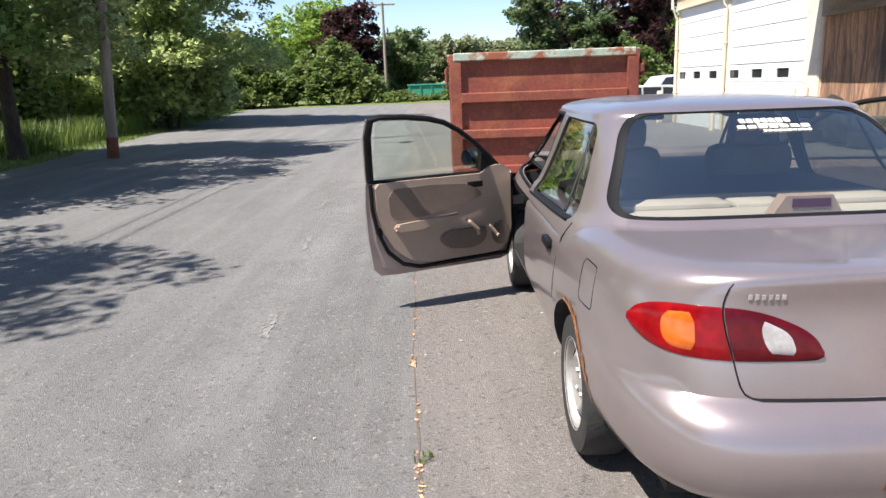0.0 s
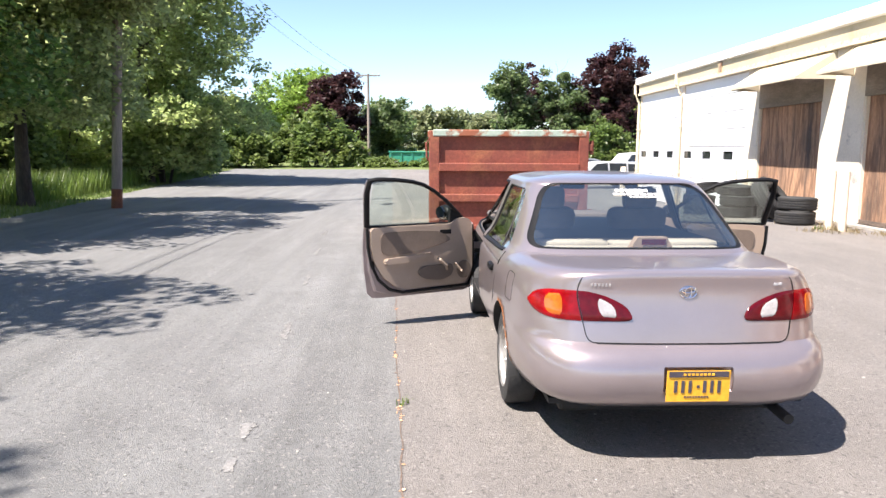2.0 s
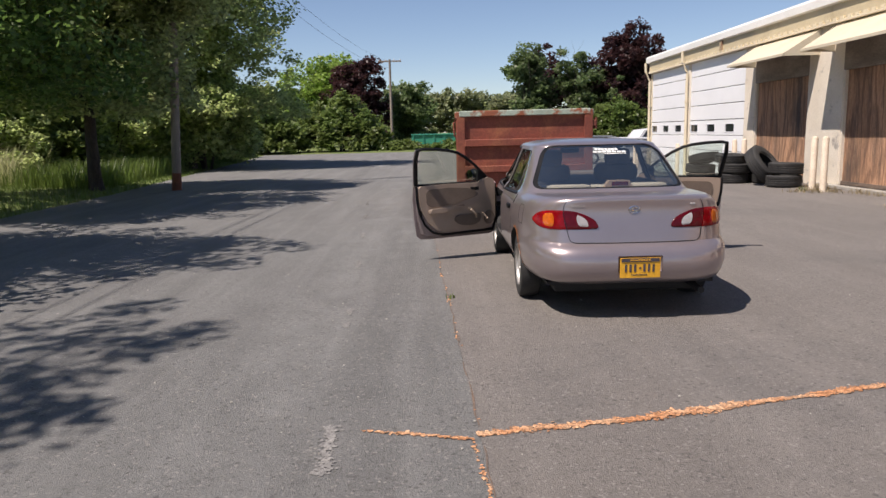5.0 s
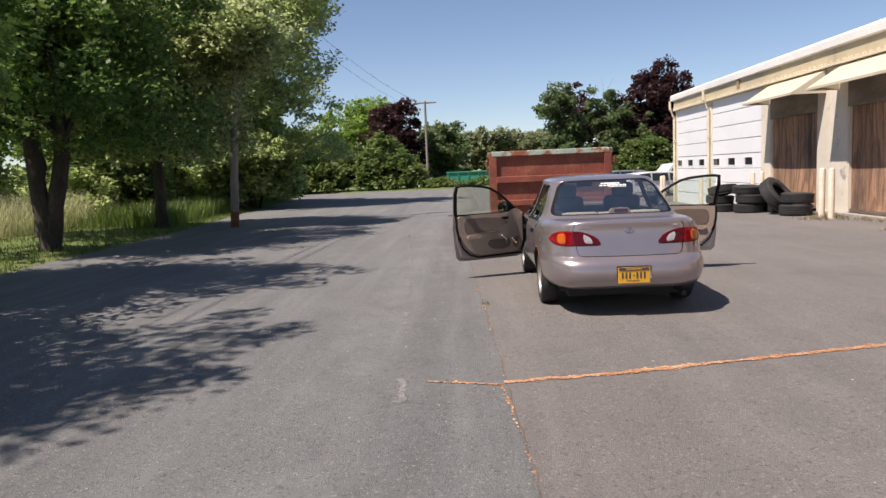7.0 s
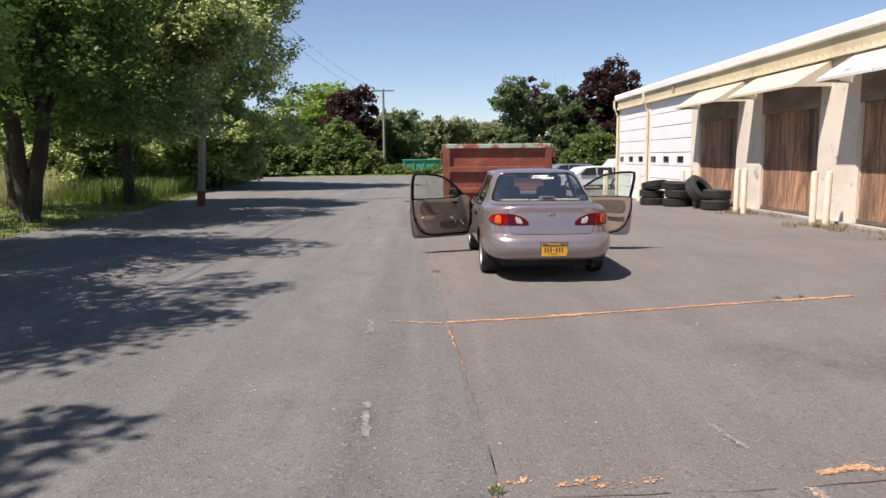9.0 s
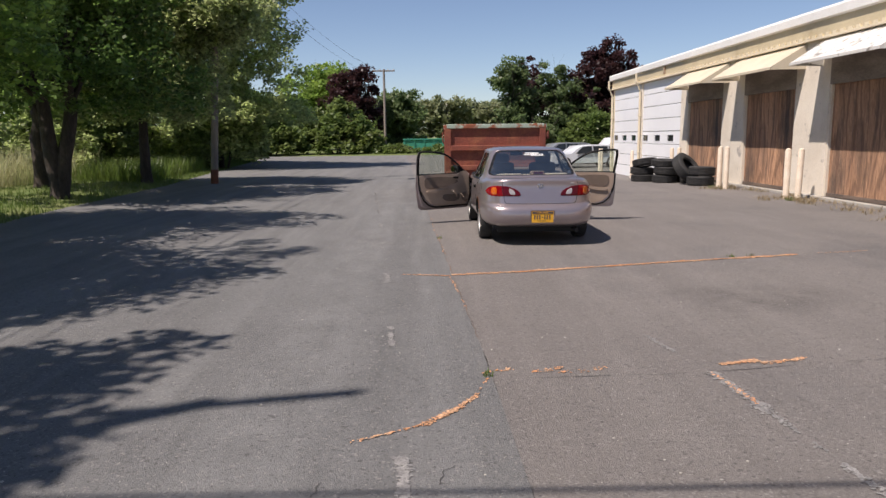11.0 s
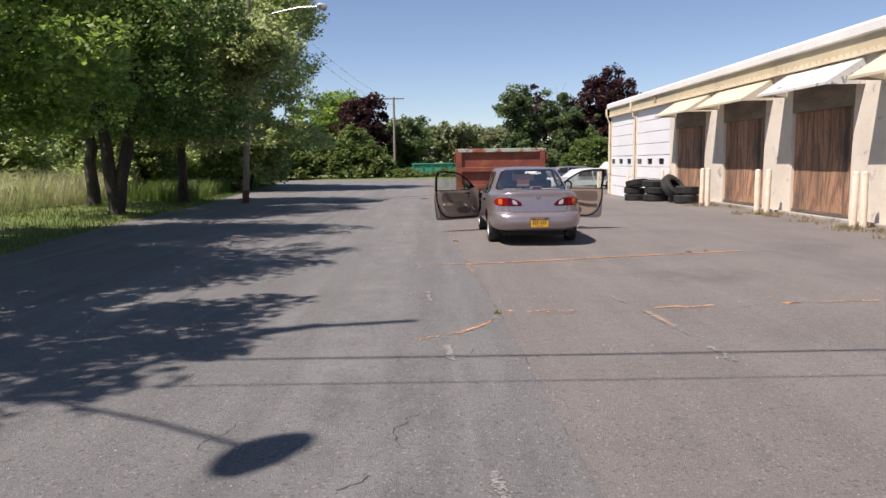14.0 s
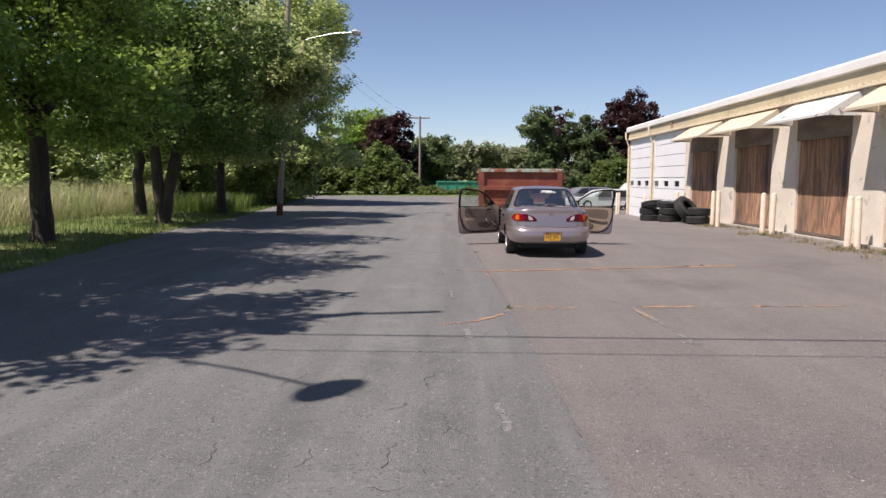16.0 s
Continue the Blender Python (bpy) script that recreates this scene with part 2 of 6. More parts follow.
def plywood_material():
    """Weathered plywood: wavy flame grain drawn upright, dark streaks and grey-black rot stains."""
    m = material("weathered_plywood", (0.47, 0.268, 0.160), (0.34, 0.192, 0.118), scale=2.2, spread=(0.36, 0.64), fine=18.0, grain=0.35, rough=0.85, bump=0.4, stretch=(1, 1.7, 0.30),
                 stain=(0.085, 0.066, 0.056), stain_scale=0.8, stain_spread=(0.52, 0.68), vary=0.15)
    nt = m.node_tree
    link, out = nt.links.new, nt.nodes["Principled BSDF"]
    coord = node(nt, "TexCoord")
    place = node(nt, "Mapping", Scale=(1, 1, 0.16))
    link(coord.outputs["Object"], place.inputs["Vector"])
    wave = node(nt, "TexWave", Scale=1.3, Distortion=22.0, Detail=4.0, Detail_Scale=1.1)
    wave.bands_direction = "Y"
    link(place.outputs["Vector"], wave.inputs["Vector"])
    pick = node(nt, "MapRange", From_Min=0.60, From_Max=0.98, To_Min=0.0, To_Max=0.55)
    link(wave.outputs["Fac"], pick.inputs["Value"])
    mix = nt.nodes.new("ShaderNodeMix")
    mix.data_type = "RGBA"
    mix.inputs["B"].default_value = (0.105, 0.058, 0.040, 1)
    link(out.inputs["Base Color"].links[0].from_socket, mix.inputs["A"])
    link(pick.outputs["Result"], mix.inputs["Factor"])
    link(mix.outputs["Result"], out.inputs["Base Color"])
    return m


PLY = plywood_material()
BOLLARD = material("cream_bollard", (0.80, 0.69, 0.56), (0.72, 0.60, 0.47), scale=2.5, rough=0.6, bump=0.1, stain=(0.42, 0.28, 0.16), stain_scale=3.0, stain_spread=(0.58, 0.7))
CONCRETE = material("concrete", (0.42, 0.40, 0.36), (0.33, 0.31, 0.28), scale=1.5, fine=40.0, grain=0.15, rough=0.9, bump=0.3)
RUBBER = material("tyre_rubber", (0.022, 0.022, 0.023), (0.035, 0.034, 0.033), scale=3.0, fine=30.0, grain=0.2, rough=0.75, bump=0.3)
DARK = material("dark_inside", (0.012, 0.012, 0.013), rough=0.7, bump=0)
PAINT_WHITE = material("faded_white_paint", (0.262, 0.253, 0.243), (0.19, 0.184, 0.180), scale=14.0, fine=70.0, grain=0.3, rough=0.85, bump=0.2)
DEBRIS = material("orange_dead_moss", (0.47, 0.22, 0.105), (0.54, 0.33, 0.20), scale=6.0, fine=60.0, grain=0.4, rough=0.95, bump=0.4, island=0.4)
GREEN_STEEL = material("green_container", (0.045, 0.30, 0.21), (0.035, 0.25, 0.17), scale=1.0, rough=0.5, bump=0.05)

# ---- building tools ----
def mesh_object(name, verts, faces, mat, parent=None, smooth=False):
    me = bpy.data.meshes.new(name)
    me.from_pydata([tuple(v) for v in verts], [], faces)
    me.update()
    me.materials.append(mat)
    if smooth:
        me.polygons.foreach_set("use_smooth", [True] * len(me.polygons))
    ob = new(name, me)
    ob.parent = parent
    return ob


def part(name, bm, mat, parent, label="", smooth=False):
    """Links a bmesh as one mesh object under a thing or a part."""
    bmesh.ops.recalc_face_normals(bm, faces=bm.faces[:])
    me = bpy.data.meshes.new(name)
    bm.to_mesh(me)
    bm.free()
    for m in (mat if isinstance(mat, (list, tuple)) else [mat]):
        me.materials.append(m)
    if smooth:
        me.polygons.foreach_set("use_smooth", [True] * len(me.polygons))
        me.set_sharp_from_angle(angle=radians(38))
    ob = new(name, me)
    ob.parent = parent
    return tagged(ob, label)


def thing(name, label, category, at=Matrix(), group="", kind=""):
    ob = new(name)
    ob.matrix_world = at
    return tagged(ob, label, category, group, kind)


def box(bm, x0, x1, y0, y1, z0, z1, bevel=0.0, m=None):
    made = bmesh.ops.create_cube(bm, size=1)["verts"]
    t = Matrix.Translation(((x0 + x1) / 2, (y0 + y1) / 2, (z0 + z1) / 2)) @ Matrix.Diagonal((abs(x1 - x0), abs(y1 - y0), abs(z1 - z0), 1))
    bmesh.ops.transform(bm, matrix=(m or Matrix()) @ t, verts=made)
    if bevel:
        edges = {e for v in made for e in v.link_edges}
        bmesh.ops.bevel(bm, geom=list(edges), offset=bevel, segments=2, affect="EDGES", profile=0.5)
    return bm


def boxed(*a, **k):
    return box(bmesh.new(), *a, **k)


def tube(bm, points, radii, sides=10, cap=True):
    """A round tube along points, with a radius for each."""
    rings = []
    points = [Vector(p) for p in points]
    for i, p in enumerate(points):
        ahead = (points[min(i + 1, len(points) - 1)] - points[max(i - 1, 0)]).normalized()
        side = ahead.cross((0, 0, 1)) if abs(ahead.z) < 0.95 else ahead.cross((0, 1, 0))
        side.normalize()
        up = side.cross(ahead)
        r = radii[i] if isinstance(radii, (list, tuple)) else radii
        rings.append([bm.verts.new(p + r * (math.cos(a) * side + math.sin(a) * up)) for a in [2 * math.pi * k / sides for k in range(sides)]])
    for a, b in zip(rings, rings[1:]):
        for k in range(sides):
            bm.faces.new((a[k], a[(k + 1) % sides], b[(k + 1) % sides], b[k]))
    if cap:
        bm.faces.new(rings[0])
        bm.faces.new(rings[-1])
    return bm


def lathe(bm, profile, m, sides=32, closed=True):
    """Turns (radius, height) points round the z axis of m."""
    rings = [[bm.verts.new(m @ Vector((r * math.cos(a), r * math.sin(a), h))) for a in [2 * math.pi * k / sides for k in range(sides)]] for r, h in profile]
    pairs = list(zip(rings, rings[1:])) + ([(rings[-1], rings[0])] if closed else [])
    for a, b in pairs:
        for k in range(sides):
            bm.faces.new((a[k], a[(k + 1) % sides], b[(k + 1) % sides], b[k]))
    return bm


def prism(bm, outline, axis, a, b):
    """An outline of 2D points drawn out along an axis from a to b."""
    def at(p, d):
        return {"x": (d, p[0], p[1]), "y": (p[0], d, p[1]), "z": (p[0], p[1], d)}[axis]
    lo = [bm.verts.new(at(p, a)) for p in outline]
    hi = [bm.verts.new(at(p, b)) for p in outline]
    bm.faces.new(lo)
    bm.faces.new(hi)
    for i in range(len(lo)):
        j = (i + 1) % len(lo)
        bm.faces.new((lo[i], lo[j], hi[j], hi[i]))
    return bm


# ---- plants ----
def leaf_cloud(name, clumps, per, size, mat, parent, seed, droop=0.3, flat=0.6):
    """Leaves, one small folded blade each, gathered in clumps of (x, y, z, radius)."""
    rng = np.random.default_rng(seed)
    c = np.repeat(np.asarray(clumps, float), per, axis=0)
    n = len(c)
    off = rng.normal(size=(n, 3))
    off /= np.linalg.norm(off, axis=1, keepdims=True) + 1e-9
    off *= (rng.random((n, 1)) ** 0.45) * c[:, 3:4]
    off[:, 2] *= 0.75
    p = c[:, :3] + off
    a = rng.normal(size=(n, 3))
    a[:, 2] = a[:, 2] * 0.5 - droop
    a /= np.linalg.norm(a, axis=1, keepdims=True) + 1e-9
    up = rng.normal(size=(n, 3)) * flat + (0, 0, 1.0)
    b = np.cross(a, up)
    b /= np.linalg.norm(b, axis=1, keepdims=True) + 1e-9
    s = size * rng.uniform(0.6, 1.3, (n, 1))
    quad = np.stack([p - a * s * 0.5, p + b * s * 0.36 + a * s * 0.05, p + a * s * 0.55, p - b * s * 0.36 + a * s * 0.05], 1)
    me = bpy.data.meshes.new(name)
    me.vertices.add(4 * n)
    me.vertices.foreach_set("co", quad.reshape(-1))
    me.loops.add(4 * n)
    me.loops.foreach_set("vertex_index", np.arange(4 * n))
    me.polygons.add(n)
    me.polygons.foreach_set("loop_start", np.arange(0, 4 * n, 4))
    me.update()
    me.validate()
    me.materials.append(mat)
    ob = new(name, me)
    ob.parent = parent
    return ob


def limb(bm, rng, p, way, length, r, depth, tips):
    """A bent limb that forks; the ends are gathered in tips."""
    pts, radii = [p], [r]
    for i in range(4):
        way = (way + Vector(rng.normal(0, 0.16, 3)) + Vector((0, 0, 0.05))).normalized()
        pts.append(pts[-1] + way * length / 4)
        radii.append(r * (1 - 0.16 * (i + 1)))
    tube(bm, pts, radii, 7 if depth > 1 else 5, cap=False)
    tips.append((pts[-1], depth))
    if depth:
        for k in range(3):
            turn = Vector(rng.normal(0, 0.55, 3)) + Vector((0, 0, 0.12))
            limb(bm, rng, pts[-1 - k % 3], (way + turn).normalized(), length * rng.uniform(0.55, 0.8), radii[-1 - k % 3] * 0.62, depth - 1, tips)


def tree(name, label, at, height, crown, mat, seed, trunk_r=0.16, fork=2.0, leaf=0.14, clumps=260, per=70, lean=(0, 0), stems=1, droop=0.3, ragged=0.35, clump_r=0.55, bark=None, shift=(0, 0), boughs=()):
    """A tapered trunk with limbs, and a crown of leaf clumps inside a few lopsided lobes. crown: (z of its foot, radius, lobes)."""
    rng = np.random.default_rng(seed)
    ob = thing(name, label, "tree", Matrix.Translation(at))
    bm, tips = bmesh.new(), []
    for s in range(stems):
        way = Vector((lean[0] + (0.14 * math.cos(math.pi * s + 0.3) if stems > 1 else 0), lean[1] + (0.14 * math.sin(math.pi * s + 0.3) if stems > 1 else 0), 1)).normalized()
        pts, radii = [Vector((0, 0, -0.1)), Vector((0, 0, 0.12))], [trunk_r * 1.5, trunk_r * 1.12]
        for i in range(1, 6):
            pts.append(way * (fork * i / 5) + Vector(rng.normal(0, 0.025, 3)))
            radii.append(trunk_r * (1.05 - 0.06 * i))
        tube(bm, pts, radii, 12)
        for k in range(5):
            a = 2 * math.pi * (k + rng.random() * 0.5) / 5
            limb(bm, rng, pts[-1], Vector((0.7 * math.cos(a), 0.7 * math.sin(a), 0.9 + 0.5 * (k == 0))).normalized(), (height - fork) * 0.36, trunk_r * 0.40, 2, tips)
        limb(bm, rng, pts[-1], way, (height - fork) * 0.5, trunk_r * 0.7, 2, tips)
    part("trunk", bm, bark or BARK, ob, smooth=True)
    foot, radius, lobes = crown
    mid, half = (foot + height) / 2, (height - foot) / 2
    centres = []
    for k in range(lobes):
        a, u = rng.uniform(0, 6.283), rng.uniform(-0.75, 0.8)
        wide = math.sqrt(1 - u * u)
        d = radius * 0.52 * wide * rng.uniform(0.6, 1.15)
        centres.append((shift[0] + d * math.cos(a), shift[1] + d * math.sin(a), mid + u * half * 0.72, radius * rng.uniform(0.40, 0.60), half * rng.uniform(0.26, 0.42)))
    centres += list(boughs)
    out = []
    while len(out) < clumps:
        cx, cy, cz, rr, rz = centres[rng.integers(len(centres))]
        v = rng.normal(size=3)
        v /= np.linalg.norm(v)
        v *= rng.uniform(0.55, 1.0) + ragged * rng.random() ** 3
        q = (cx + v[0] * rr, cy + v[1] * rr, cz + v[2] * rz)
        if q[2] > foot * 0.92:
            out.append((*q, clump_r * rng.uniform(0.55, 1.25)))
    for k in range(clumps // 6):
        a, d = rng.uniform(0, 6.283), radius * rng.uniform(0.3, 0.95)
        out.append((shift[0] + d * math.cos(a), shift[1] + d * math.sin(a), foot + rng.uniform(0.0, 1.3), clump_r * rng.uniform(0.5, 1.0)))
    leaf_cloud("crown", out, per, leaf, mat, ob, seed + 100, droop)
    return ob


def shrub(name, label, at, height, spread, mat, seed, leaf=0.2, clumps=120, per=60, category="bush", clump_r=0.5):
    """A bush that starts at the ground: several stems and clumps over a mounded, uneven outline."""
    rng = np.random.default_rng(seed)
    ob = thing(name, label, category, Matrix.Translation(at))
    for k in range(7):
        a = rng.uniform(0, 6.283)
        top = Vector((math.cos(a) * spread[0] * 0.5 * rng.random(), math.sin(a) * spread[1] * 0.5 * rng.random(), height * rng.uniform(0.55, 0.85)))
        part("stem", tube(bmesh.new(), [Vector((0.2 * math.cos(a), 0.2 * math.sin(a), -0.1)), top * 0.5 + Vector((0.1, 0.1, 0)), top], [0.07, 0.05, 0.02], 6), BARK, ob, smooth=True)
    out = []
    for k in range(clumps):
        a, r = rng.uniform(0, 6.283), math.sqrt(rng.random())
        x, y = r * math.cos(a), r * math.sin(a)
        top = height * (1 - 0.75 * r ** 2.2) * (0.82 + 0.25 * noise.noise((x * 2.3 + seed, y * 2.3, 0)))
        z = top * rng.uniform(0.12, 1.0) ** 0.6
        out.append((x * spread[0] / 2, y * spread[1] / 2, max(0.15, z), clump_r * rng.uniform(0.6, 1.2)))
    leaf_cloud("foliage", out, per, leaf, mat, ob, seed + 50, 0.2)
    return ob


def blades(name, label, spots, mat, seed, height=(0.2, 0.5), width=0.02, bend=0.35):
    """Grass or reeds: bent two-piece blades at the given (x, y, z) spots, as one sheet of stuff."""
    rng = np.random.default_rng(seed)
    p = np.asarray(spots, float)
    n = len(p)
    h = rng.uniform(*height, (n, 1))
    a = rng.uniform(0, 6.283, n)
    side = np.stack([np.cos(a), np.sin(a), 0 * a], 1) * width * 0.5
    tip = np.stack([np.cos(a + 1.57), np.sin(a + 1.57), 0 * a], 1) * h * rng.uniform(0.1, bend, (n, 1))
    up = np.array([0, 0, 1.0])
    v = np.stack([p - side, p + side, p + side * 0.8 + up * h * 0.55 + tip * 0.35, p - side * 0.8 + up * h * 0.55 + tip * 0.35, p + up * h + tip], 1)
    k = 5 * np.arange(n)[:, None]
    faces = [tuple(f) for f in (k + [0, 1, 2, 3])] + [tuple(f) for f in (k + [3, 2, 4])]
    ob = mesh_object(name, v.reshape(-1, 3), faces, mat)
    return tagged(ob, label, "grass", kind="stuff")

# ---- ground, road and yard ----
EDGE_Y = [-60, -20, -2, 2, 7, 14, 20, 35, 52, 70]
EDGE_X = [-8.0, -8.6, -9.2, -9.8, -10.3, -10.6, -11.3, -13.0, -15.2, -17.5]
SEAM_Y = [-60, -20, -5.4, -2, 0.8, 2, 3.2, 9, 20, 53]
SEAM_X = [-0.9, -1.0, -1.26, -1.38, -1.47, -1.53, -1.55, -1.75, -2.1, -3.2]


def edge(y):
    return float(np.interp(y, EDGE_Y, EDGE_X)) + 0.10 * noise.noise((0, y * 0.7, 3)) + 0.05 * noise.noise((0, y * 2.3, 5))


def seam(y):
    return float(np.interp(y, SEAM_Y, SEAM_X)) + 0.012 * noise.noise((0, y * 3.0, 9))


def land(x, y):
    """Height of the ground: a low bank beside the road, flat under the paving."""
    d = edge(y) - x
    bank = 0.16 * min(1.0, max(0.0, d / 2.5)) + 0.05 * noise.noise((x * 0.5, y * 0.5, 0)) * min(1.0, max(0.0, d))
    far = 0.14 * min(1.0, max(0.0, (y - 53) / 3))
    if x > -3 and y < 50:
        return -0.7
    return -0.03 + max(bank if d > 0 else 0.0, far)


def ease(t):
    t = min(1.0, max(0.0, t))
    return t * t * (3 - 2 * t)


def dip(x, y):
    """The yard falls a little towards the garage doors at the far end of the workshop."""
    return -0.33 * ease((y - 12) / 10) * ease((x - 3) / 4) * ease((52 - y) / 8)


def ground():
    xs = np.r_[-900, -300, -120, -60, np.arange(-40, -8, 1.0), np.arange(-8, 60, 6), 120, 300, 900]
    ys = np.r_[-900, -300, -100, np.arange(-40, 60, 1.5), np.arange(60, 120, 8), 300, 900, 2500]
    verts = [(x, y, land(x, y)) for y in ys for x in xs]
    w = len(xs)
    faces = [(j * w + i, j * w + i + 1, (j + 1) * w + i + 1, (j + 1) * w + i) for j in range(len(ys) - 1) for i in range(w - 1)]
    tagged(mesh_object("ground", verts, faces, GRASS_SOIL, smooth=True), "grassy ground with bare soil patches", "ground", kind="structure")


def strip(name, label, left, right, ys, mat, cols=(0, 1), height=lambda x, y: 0.0, depth=0.12):
    """Paving between two edges: a sheet of columns and rows with its sides turned down."""
    verts, faces, w = [], [], len(cols)
    for y in ys:
        a, b = left(y), right(y)
        xs = [a + (b - a) * c for c in cols]
        verts += [(x, y, height(x, y)) for x in xs] + [(a, y, height(a, y) - depth), (b, y, height(b, y) - depth)]
    for i in range(len(ys) - 1):
        k, n = (w + 2) * i, (w + 2) * (i + 1)
        faces += [(k + c, k + c + 1, n + c + 1, n + c) for c in range(w - 1)]
        faces += [(k + w, k, n, n + w), (k + w - 1, k + w + 1, n + w + 1, n + w - 1)]
    k = (w + 2) * (len(ys) - 1)
    faces += [(w, w + 1, *range(w - 1, -1, -1)), (k + w + 1, k + w, *range(k, k + w))]
    return tagged(mesh_object(name, verts, faces, mat), label, "pavement", kind="structure")


ground()
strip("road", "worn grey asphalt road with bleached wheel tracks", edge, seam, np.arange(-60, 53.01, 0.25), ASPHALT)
strip("yard", "older brownish asphalt yard with cracks", seam, lambda y: 45.0, np.arange(-60, 53.01, 0.5), LOT, [0, 0.05, 0.1] + [0.1 + 0.01 * k for k in range(1, 14)] + [0.3, 0.5, 1.0], dip)


def ribbon(name, label, points, width, mat, seed, step=0.05, ragged=0.7, gaps=0.0, lift=0.004, category="crack", wander=0.02, jag=4.0):
    """A flat, ragged strip along points of the paving: a filled crack or a worn paint line."""
    rng = np.random.default_rng(seed)
    pts = []
    for (x0, y0), (x1, y1) in zip(points, points[1:]):
        n = max(2, int(math.hypot(x1 - x0, y1 - y0) / step))
        pts += [Vector((x0 + (x1 - x0) * i / n, y0 + (y1 - y0) * i / n, 0)) for i in range(n)]
    verts, faces, last = [], [], None
    for i, p in enumerate(pts[:-1]):
        ahead = (pts[i + 1] - p).normalized()
        side = Vector((-ahead.y, ahead.x, 0))
        thin = noise.noise((p.x * 2.1, p.y * 2.1, seed)) + 0.35 * noise.noise((p.x * 9, p.y * 9, seed))
        p = p + side * (wander * (noise.noise((p.x * 4, p.y * 4, seed + 7)) + 0.5 * noise.noise((p.x * jag, p.y * jag, seed + 9))))
        if thin < gaps - 0.5:
            last = None
            continue
        w = width * max(0.15, 0.55 + thin * ragged)
        k = len(verts)
        verts += [p + side * w * rng.uniform(0.35, 0.65) + Vector((0, 0, lift)), p - side * w * rng.uniform(0.35, 0.65) + Vector((0, 0, lift + 0.001))]
        if last is not None:
            faces.append((last, last + 1, k + 1, k))
        last = k
    return tagged(mesh_object(name, verts, faces, mat), label, category, kind="structure")


def moss(label, points, width, count, seed, gaps=0.0, mat=DEBRIS, name="crack_moss", category="moss", rise=0.006):
    """Dead moss in a crack: hundreds of small flat scraps, thick in places and missing in others."""
    rng = np.random.default_rng(seed)
    pts = [Vector((x, y, 0)) for x, y in points]
    lengths = [(b - a).length for a, b in zip(pts, pts[1:])]
    total, verts, faces = sum(lengths), [], []
    while len(faces) < count:
        d = rng.uniform(0, total)
        k = 0
        while k < len(lengths) - 1 and d > lengths[k]:
            d -= lengths[k]
            k += 1
        a, b = pts[k], pts[k + 1]
        p = a.lerp(b, min(1, d / lengths[k]))
        thick = noise.noise((p.x * 1.7, p.y * 1.7, seed)) + 0.5 * noise.noise((p.x * 6, p.y * 6, seed))
        if thick < gaps - 0.5 + 0.25 * rng.random():
            continue
        ahead = (b - a).normalized()
        side = Vector((-ahead.y, ahead.x, 0))
        p = p + side * (rng.normal(0, width * max(0.2, 0.5 + 0.5 * thick)) + 0.015 * noise.noise((p.x * 4, p.y * 4, seed + 7)))
        r, turn = rng.uniform(0.005, 0.015), rng.uniform(0, 6.283)
        n = len(verts)
        for q in range(5):
            e = r * rng.uniform(0.5, 1.2)
            verts.append((p.x + e * math.cos(turn + q * 1.2566), p.y + e * math.sin(turn + q * 1.2566), 0.003 + rng.uniform(0, rise)))
        faces.append(tuple(range(n, n + 5)))
    return tagged(mesh_object(name, verts, faces, mat), label, category, kind="stuff")


CRACK = material("dark_crack", (0.085, 0.08, 0.078), rough=0.95, bump=0.2)
SEAM_DIRT = material("seam_dirt", (0.13, 0.105, 0.09), (0.18, 0.125, 0.095), scale=2.0, fine=50.0, grain=0.4, rough=0.95, bump=0.4)
ribbon("pavement_joint", "thin dirty joint between road and yard", [(seam(y), y) for y in np.arange(8, -5.5, -0.5)], 0.014, SEAM_DIRT, 3, gaps=0.2)
moss("orange dead moss along the paving joint", [(seam(y), y) for y in np.arange(4.5, -2.2, -0.4)], 0.008, 36, 4, 0.6)
moss("thick orange dead moss along the paving joint", [(seam(y), y) for y in (2.10, 2.0, 1.92)], 0.020, 24, 14)
moss("thick orange dead moss along the paving joint", [(seam(y), y) for y in (0.9, 0.8, 0.65)], 0.013, 16, 16)
moss("orange dead moss in the paving joint", [(-1.41, -2.13), (-1.38, -2.67), (-1.32, -3.62)], 0.010, 60, 17, 0.3)
moss("orange dead moss in a long crack", [(-2.13, -1.96), (-1.91, -1.99), (-1.41, -2.12)], 0.014, 190, 5, 0.2)
moss("orange dead moss in a long crack across the yard", [(-1.39, -2.06), (-0.63, -1.94), (0.22, -1.73), (1.22, -1.48), (2.12, -1.27), (3.22, -1.02)], 0.036, 4600, 6, -0.3)
moss("orange dead moss in a long crack across the yard", [(3.22, -1.02), (4.42, -0.77), (6.42, -0.35)], 0.02, 150, 6, 0.4)
moss("orange dead moss in a curved crack", [(-1.71, -6.4), (-1.52, -6.17), (-1.4, -5.97)], 0.028, 190, 7, 0.0)
moss("thin orange moss in a curved crack", [(-2.12, -6.62), (-1.69, -6.39), (-1.52, -6.17), (-1.4, -5.97), (-1.3, -5.65)], 0.011, 110, 7, 0.1)
